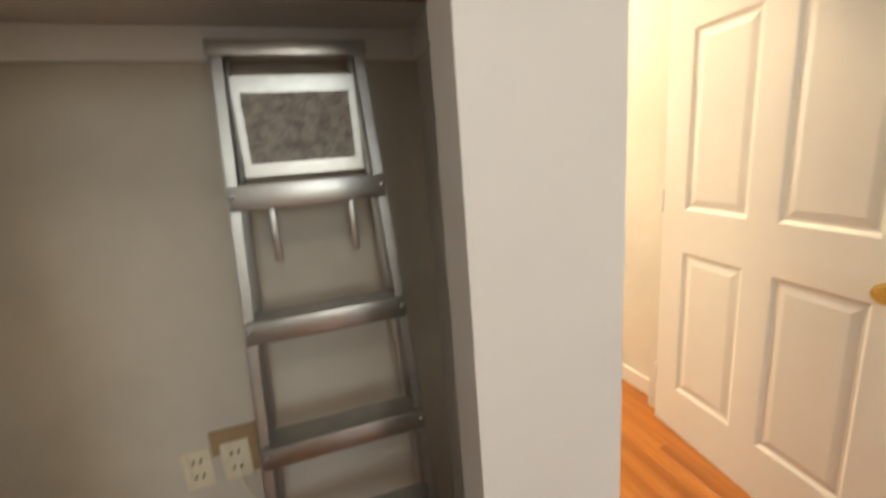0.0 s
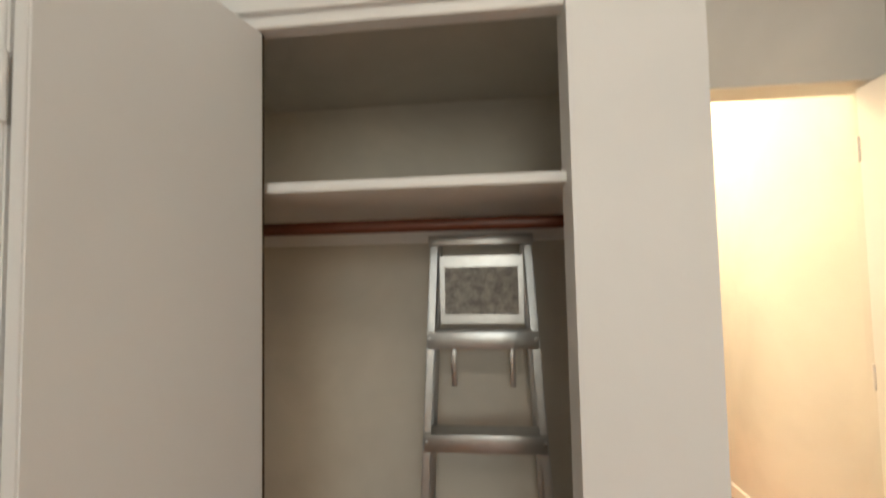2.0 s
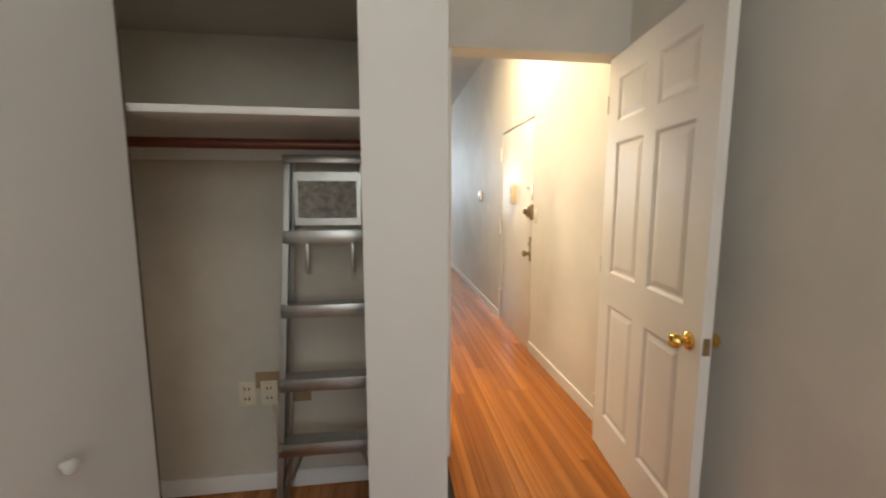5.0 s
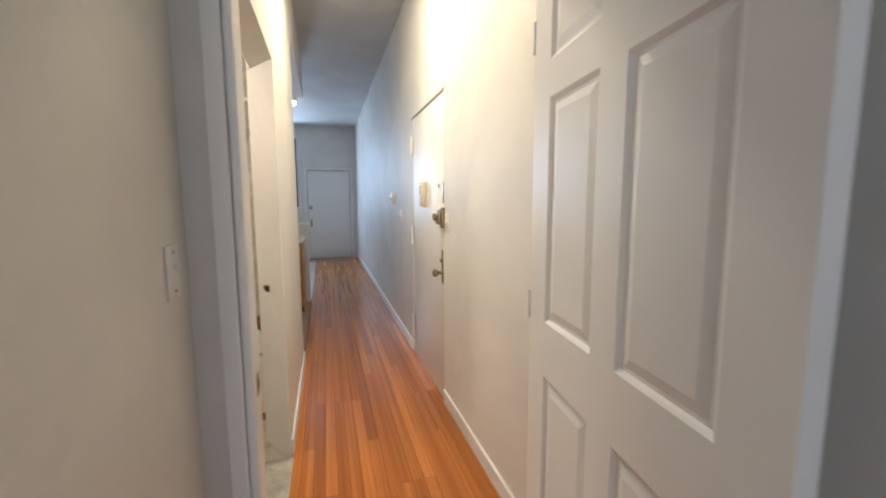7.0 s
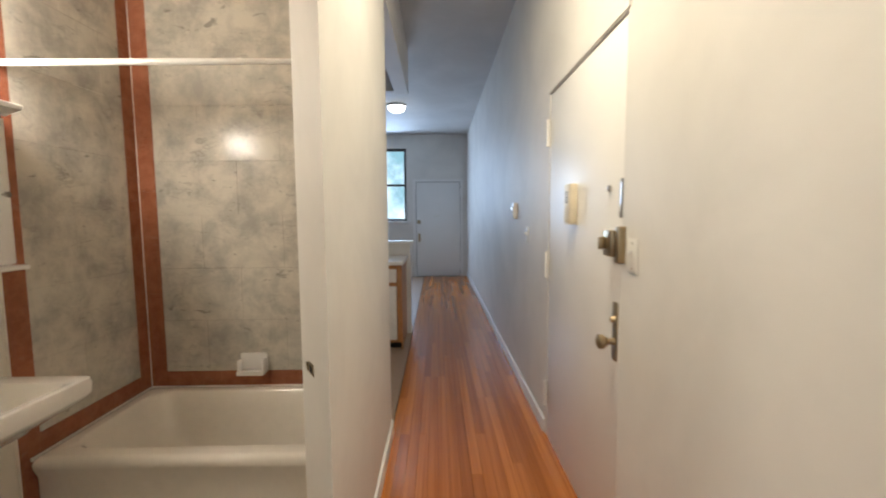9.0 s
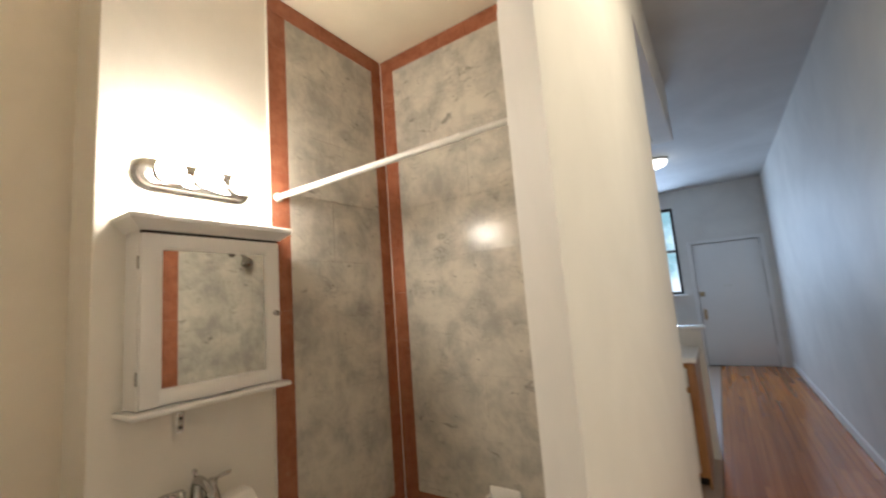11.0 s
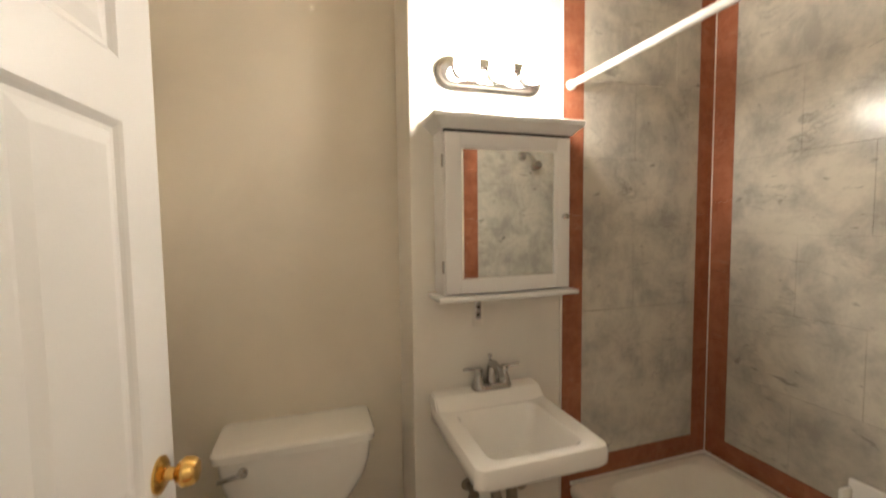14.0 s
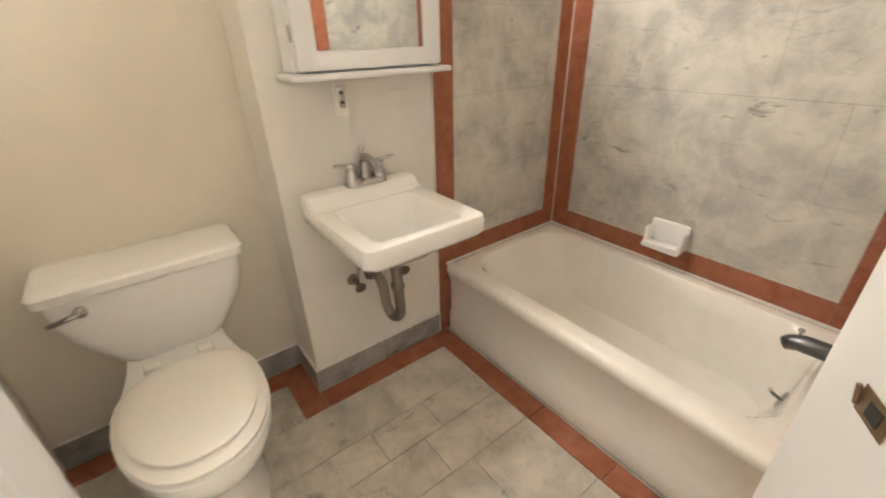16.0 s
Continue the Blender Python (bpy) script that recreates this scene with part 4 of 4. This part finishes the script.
# ---- bathtub ----
tub = thing("bathtub", (0, 0, 0), "cream enamelled alcove bathtub", "bathtub")
TX0, TX1, TY0, TY1 = CX + 0.008, XBI - 0.008, TY, BN - 0.010
tcx, tcy, thx, thy = (TX0 + TX1) / 2, (TY0 + TY1) / 2, (TX1 - TX0) / 2, (TY1 - TY0) / 2
bm = bmesh.new()
icx, icy = tcx + 0.0, tcy + 0.012
rows = [rrect(tcx, tcy + 0.006, thx, thy - 0.006, 0.01, 0.002, 8), rrect(tcx, tcy + 0.006, thx, thy - 0.006, 0.01, 0.08, 8), rrect(tcx, tcy + 0.012, thx, thy - 0.012, 0.01, 0.11, 8), rrect(tcx, tcy + 0.012, thx, thy - 0.012, 0.01, 0.27, 8),
        rrect(tcx, tcy + 0.002, thx, thy - 0.002, 0.012, 0.315, 8), rrect(tcx, tcy, thx, thy, 0.014, 0.335, 8), rrect(tcx, tcy, thx - 0.004, thy - 0.006, 0.016, 0.352, 8), rrect(tcx, tcy, thx - 0.014, thy - 0.018, 0.02, 0.362, 8), rrect(tcx, tcy, thx - 0.03, thy - 0.034, 0.05, 0.364, 8),
        rrect(icx, icy, thx - 0.058, thy - 0.072, 0.13, 0.360, 8), rrect(icx, icy, thx - 0.070, thy - 0.085, 0.13, 0.345, 8), rrect(icx + 0.01, icy, thx - 0.090, thy - 0.100, 0.13, 0.26, 8), rrect(icx + 0.03, icy, thx - 0.135, thy - 0.125, 0.13, 0.12, 8),
        rrect(icx + 0.04, icy, thx - 0.175, thy - 0.155, 0.12, 0.075, 8), rrect(icx + 0.05, icy, thx - 0.26, thy - 0.22, 0.10, 0.062, 8), rrect(icx + 0.05, icy, 0.05, 0.03, 0.029, 0.058, 8)]
loft(bm, rows)
shell = part("tub_shell", bm, ENAMEL, tub)
ovx = TX1 - 0.088
of = part("overflow_lever", turned(bmesh.new(), (ovx, icy, 0.255), (-1, 0, 0.25), [(0, 0.034), (0.004, 0.034), (0.008, 0.026)]), CHROME, tub, "chrome overflow plate")
part("lever_arm", tube(bmesh.new(), [(ovx - 0.006, icy, 0.258), (ovx - 0.030, icy - 0.01, 0.275), (ovx - 0.034, icy - 0.03, 0.300)], 0.006, 8), CHROME, of)
part("drain", turned(bmesh.new(), (1.06, icy, 0.063), (0, 0, 1), [(0, 0.028), (0.003, 0.026), (0.004, 0.01)]), CHROME, tub, "chrome drain")
XT = XBI - 0.010
spt = thing("tub_spout", (XT, icy, 0.470), "dark worn chrome bathtub spout", "faucet")
part("spout_body", tube(bmesh.new(), [(0, 0, 0), (-0.05, 0, 0.002), (-0.11, 0, -0.004), (-0.138, 0, -0.022)], [0.027] * 4 + [0.026] * 4 + [0.023] * 3 + [0.02], 14), DARKCHROME, spt)
part("diverter_pin", turned(bmesh.new(), (-0.115, 0, 0.018), (0, 0, 1), [(0, 0.004), (0.014, 0.004), (0.016, 0.008), (0.022, 0.008)], 10), CHROME, spt)
vlv = thing("shower_valve", (XT, icy, 0.98), "round chrome shower valve on the tiled wall", "valve")
part("trim_plate", turned(bmesh.new(), (0, 0, 0), (-1, 0, 0), [(0, 0.085), (0.006, 0.083), (0.014, 0.06), (0.018, 0.03)], 28), CHROME, vlv)
part("handle", turned(bmesh.new(), (-0.016, 0, 0), (-1, 0, 0), [(0, 0.026), (0.03, 0.024), (0.045, 0.030), (0.06, 0.022)]), CHROME, vlv)
shw = thing("shower_fixture", (XT, icy, 1.86), "chrome shower head on a short arm", "shower head")
part("arm", tube(bmesh.new(), [(0, 0, 0), (-0.06, 0, 0.012), (-0.12, 0, -0.02), (-0.15, 0, -0.055)], 0.010, 10), CHROME, shw)
part("flange", turned(bmesh.new(), (0, 0, 0), (-1, 0, 0), [(0, 0.03), (0.004, 0.028), (0.012, 0.014)]), CHROME, shw)
part("head", turned(bmesh.new(), (-0.145, 0, -0.045), (-0.6, 0, -0.8), [(0, 0.014), (0.02, 0.018), (0.045, 0.036), (0.06, 0.036), (0.063, 0.03)]), CHROME, shw)
scr = thing("shower_rod", (CX + 0.012, 3.812, 1.945), "white shower curtain rod across the bathtub", "curtain rod")
part("rod", tube(bmesh.new(), [(0.004, 0, 0), (0.93, 0.028, 0.012)], 0.0125, 14), WHITEP, scr)
part("inner_rod", tube(bmesh.new(), [(0.93, 0.028, 0.012), (1.262, 0.038, 0.016)], 0.0105, 14), WHITEP, scr)
part("rod_collar", tube(bmesh.new(), [(0.922, 0.0277, 0.0119), (0.936, 0.0282, 0.0121)], 0.0135, 14), WHITEP, scr)
for x, y, z in ((0.0, 0, 0), (1.258, 0.038, 0.016)):
    part("end_cap", turned(bmesh.new(), (x, y, z), (1, 0, 0), [(0, 0.019), (0.012, 0.019), (0.02, 0.014)]), WHITEP, scr)
YT = BN - 0.010
so = thing("soap_dish", (0.646, YT, 0.505), "white ceramic soap dish on the tiled wall", "soap dish")
part("back", boxes((-0.078, 0.078, -0.022, 0, -0.052, 0.058), bevel=0.010), CHINA, so)
part("tray", boxes((-0.078, 0.078, -0.085, -0.012, -0.056, -0.034), bevel=0.009), CHINA, so)
for s in (-1, 1):
    part("side_lip", boxes((s * 0.070 - 0.008, s * 0.070 + 0.008, -0.07, -0.012, -0.045, 0.030), bevel=0.007), CHINA, so)
part("front_lip", boxes((-0.07, 0.07, -0.087, -0.076, -0.040, -0.024), bevel=0.004), CHINA, so)

# ---- pieces: wall tiles, borders, floor tiles, floor strips ----
rng = random.Random(5)
MESHES = {}


def slab(key, lx, ly, lz, mat, cham=0.0008):
    """A shared box mesh with chamfered edges, from its low corner."""
    if key not in MESHES:
        bm = bmesh.new()
        box(bm, 0, lx, 0, ly, 0, lz, bevel=cham, seg=1)
        me = bpy.data.meshes.new(key[0])
        bm.to_mesh(me)
        bm.free()
        me.materials.append(mat)
        MESHES[key] = me
    return MESHES[key]


def piece(name, parent, x0, x1, y0, y1, z0, z1, mat, gap=0.0008):
    dims = (round(x1 - x0, 4), round(y1 - y0, 4), round(z1 - z0, 4))
    o = new(name, slab((name, *dims), *dims, mat))
    o.location = (x0, y0, z0)
    o.parent = parent
    return o


def cuts(a, b, step, start=0.0):
    out, v = [a], a + (start or step)
    while v < b - 0.05:
        out.append(v)
        v += step
    return out + [b]


TH, BR = 0.009, 0.094
g = 0.0003
RIM = 0.358
for nm, axis, a0, a1, fixed in (("tiles_west", "y", TY - 0.038, BN, CX), ("tiles_north", "x", CX + 0.0095, XBI - 0.0095, BN), ("tiles_east", "y", TY - 0.038, BN, XBI)):
    root = setting(nm, boxes((CX, CX + 0.002, a0, a1 - 0.003, 0.0, BC - 0.002) if nm == "tiles_west" else (a0, a1, BN - 0.002, BN, 0.0, BC - 0.002) if nm == "tiles_north" else (XBI - 0.002, XBI, a0, a1 - 0.003, 0.0, BC - 0.002)), GROUT, "polished grey-white marble wall with terracotta borders", "tiled wall")

    def put(name, p0, p1, z0, z1, mat, proud=0.0):
        p0, p1, z0, z1 = p0 + g, p1 - g, z0 + g, z1 - g
        if nm == "tiles_north":
            piece(name, root, p0, p1, BN - TH - proud, BN - 0.0022, z0, z1, mat)
        elif nm == "tiles_west":
            piece(name, root, CX + 0.0022, CX + TH + proud, p0, p1 - (0.010 if p1 > BN - 0.01 else 0), z0, z1, mat)
        else:
            piece(name, root, XBI - TH - proud, XBI - 0.0022, p0, p1 - (0.010 if p1 > BN - 0.01 else 0), z0, z1, mat)

    for zz in zip(cuts(RIM if nm == "tiles_north" else 0.0, BC - BR, 0.305, 0.23), cuts(RIM if nm == "tiles_north" else 0.0, BC - BR, 0.305, 0.23)[1:]):
        put("border_tile", a0, a0 + BR, zz[0], zz[1], TERRA, 0.0005)
        if zz[1] > RIM:
            put("border_tile", a1 - BR, a1, max(zz[0], RIM), zz[1], TERRA, 0.0005)
    for xx in zip(cuts(a0, a1, 0.305), cuts(a0, a1, 0.305)[1:]):
        put("border_tile", xx[0], xx[1], BC - BR, BC - 0.004, TERRA, 0.0005)
    inner_cuts = cuts(a0 + BR, a1 - BR, 0.305)
    for xx in zip(inner_cuts, inner_cuts[1:]):
        put("border_tile", xx[0], xx[1], RIM, RIM + BR, TERRA, 0.0005)
    for k, zz in enumerate(zip(cuts(RIM + BR, BC - BR, 0.305), cuts(RIM + BR, BC - BR, 0.305)[1:])):
        row = cuts(a0 + BR, a1 - BR, 0.46, 0.46 if k % 2 else 0.25)
        for xx in zip(row, row[1:]):
            put("marble_tile", xx[0], xx[1], zz[0], zz[1], MARBLE)
setting("trim_caulk", boxes((CX + 0.008, CX + 0.013, BN - 0.013, BN - 0.0085, RIM, BC - 0.01), (CX, CX + 0.011, TY - 0.043, TY - 0.0385, 0, BC - 0.004)), CAULK, "white caulk line in the tiled corner", "caulk line")
setting("trim_tub_caulk", boxes((CX + 0.0095, XBI - 0.0095, BN - 0.016, BN - 0.0092, 0.352, 0.3655), (CX + 0.009, CX + 0.016, TY + 0.004, BN - 0.016, 0.352, 0.3655)), CAULK, "white caulk line along the bathtub rim", "caulk line")

skirt = setting("baseboard_bath", boxes((BW, BW + 0.004, BS + 0.002, CY, 0, 0.10), (CX, CX + 0.004, CY, TY - 0.044, 0, 0.10), (BW, CX, CY - 0.004, CY, 0, 0.10)), GROUT, "grey marble skirting tiles with a pale cap line", "skirting")
for y0, y1 in zip(cuts(BS + 0.002, CY - 0.014, 0.305), cuts(BS + 0.002, CY - 0.014, 0.305)[1:]):
    piece("skirting_tile", skirt, BW + 0.0042, BW + 0.012, y0 + g, y1 - g, 0.003, 0.103, BASEMARBLE)
for y0, y1 in zip(cuts(CY - 0.012, TY - 0.044, 0.305), cuts(CY - 0.012, TY - 0.044, 0.305)[1:]):
    piece("skirting_tile", skirt, CX + 0.0042, CX + 0.012, y0 + g, y1 - g, 0.003, 0.103, BASEMARBLE)
piece("skirting_tile", skirt, BW + 0.0125, CX + 0.003, CY - 0.012, CY - 0.0042, 0.003, 0.103, BASEMARBLE)
setting("trim_skirting_cap", boxes((BW, BW + 0.010, BS + 0.002, CY - 0.012, 0.1035, 0.108), (CX, CX + 0.010, CY - 0.010, TY - 0.044, 0.1035, 0.108), (BW + 0.01, CX, CY - 0.010, CY, 0.1035, 0.108)), CAULK, "pale cap line on the marble skirting", "caulk line")

ftile = setting("floor_bath", boxes((BW, XH0 - 0.002, BS, TY, -0.006, -0.004)), GROUT, "marble tile bathroom floor with a terracotta border", "floor")
FB = 0.095


def floor_piece(name, x0, x1, y0, y1, mat):
    if x1 - x0 > 0.02 and y1 - y0 > 0.02:
        piece(name, ftile, x0 + 0.001, x1 - 0.001, y0 + 0.001, y1 - 0.001, -0.0038, 0.0015 + rng.random() * 0.0008, mat)


for c in list(zip(cuts(BS, CY - FB, 0.305), cuts(BS, CY - FB, 0.305)[1:])):
    floor_piece("border_tile", BW + 0.012, BW + 0.012 + FB, *c, TERRA)
for c in list(zip(cuts(BW + 0.012, CX + 0.012 + FB, 0.305), cuts(BW + 0.012, CX + 0.012 + FB, 0.305)[1:])):
    floor_piece("border_tile", *c, CY - 0.012 - FB, CY - 0.012, TERRA)
for c in list(zip(cuts(CY - 0.012, TY - FB, 0.305), cuts(CY - 0.012, TY - FB, 0.305)[1:])):
    floor_piece("border_tile", CX + 0.012, CX + 0.012 + FB, *c, TERRA)
for c in list(zip(cuts(CX + 0.012, XBI, 0.305), cuts(CX + 0.012, XBI, 0.305)[1:])):
    floor_piece("border_tile", *c, TY - FB, TY, TERRA)
# field: large squares with a narrow row and small squares between them
xs0 = CX + 0.012 + FB
fx = [xs0, xs0 + 0.205, xs0 + 0.345, xs0 + 0.505, xs0 + 0.81, xs0 + 0.95, XBI]
ylo, yhi = CY - 0.012 - FB, TY - FB
for i, (x0, x1) in enumerate(zip(fx, fx[1:])):
    step, first = (0.305, 0.30) if i % 2 == 0 else (0.225, 0.16)
    row = cuts(ylo if x0 >= xs0 - 1e-6 else BS, yhi, step, first)
    for c in zip(row, row[1:]):
        floor_piece("marble_tile", x0, x1, *c, FLOORMARBLE)
low = [BW + 0.012 + FB, xs0 - 0.0, xs0 + 0.205, xs0 + 0.505, xs0 + 0.81, XBI]
for i, (x0, x1) in enumerate(zip(low, low[1:])):
    row = cuts(BS, ylo, 0.305, 0.20 + 0.1 * (i % 2))
    for c in zip(row, row[1:]):
        floor_piece("marble_tile", x0, x1, *c, FLOORMARBLE)
setting("door_saddle", boxes((XBI - 0.004, XH0 + 0.012, 2.50, 3.25, 0.003, 0.020), bevel=0.004), BASEMARBLE, "grey marble saddle in the bathroom doorway", "threshold")

# strip floor
floor = setting("floor", boxes((XH0 - 0.02, XH1 + 0.12, YD0, YE + 0.2, -0.05, -0.004), (-0.10, XB + 0.12, -2.72, YD0, -0.05, -0.004)), DARKGAP, "varnished orange oak strip floor", "floor")
SW = 0.0575
lens = (0.9, 1.3, 1.7, 2.2)


def strip_rows(x0, x1, y0, y1):
    n = int(math.ceil((x1 - x0) / SW))
    for i in range(n):
        y = y0
        first = True
        while y < y1:
            ln = rng.choice((0.5, *lens)) if first else rng.choice(lens)
            first = False
            yield x0 + i * SW, y, ln
            y += ln


bm = bmesh.new()
joined = []
count = 0
for x, y, ln in strip_rows(XH0, XH1, 1.6, YE + 0.1):
    if count < 290:
        o = new("floor_strip", slab(("floor_strip", ln), SW - 0.0008, ln - 0.0008, 0.02, WOOD, 0.0007))
        o.location = (x, y, -0.0042 - rng.random() * 0.0003)
        o.parent = floor
        count += 1
    else:
        joined.append((x, y, ln))
for x, y, ln in strip_rows(-0.10, XH0 - 0.001, -2.6, 2.1):
    joined.append((x, y, ln))
for x, y, ln in strip_rows(XH0, XB, -2.6, 1.6):
    joined.append((x, y, ln))
verts, faces = [], []
for x, y, ln in joined:
    if y > (YCB if x < XH0 - 0.06 else 1.6) - 0.01:
        continue
    y1 = min(y + ln, YCB) if x < XH0 - 0.06 else min(y + ln, 1.6)
    k, t, z = len(verts), 0.0007, 0.0156
    a, b, c, d = x, x + SW - 0.0008, y, y1 - 0.0008
    verts += [(a, c, -0.003), (b, c, -0.003), (b, d, -0.003), (a, d, -0.003), (a, c, z - t), (b, c, z - t), (b, d, z - t), (a, d, z - t), (a + t, c + t, z), (b - t, c + t, z), (b - t, d - t, z), (a + t, d - t, z)]
    faces += [tuple(k + q for q in f) for f in ((0, 1, 5, 4), (1, 2, 6, 5), (2, 3, 7, 6), (3, 0, 4, 7), (4, 5, 9, 8), (5, 6, 10, 9), (6, 7, 11, 10), (7, 4, 8, 11), (8, 9, 10, 11))]
me = bpy.data.meshes.new("floor_strips")
me.from_pydata(verts, [], faces)
me.materials.append(WOOD)
rest = new("floor_strips", me)
rest.parent = floor
tagged(rest, "varnished orange oak floor strips", kind="stuff")
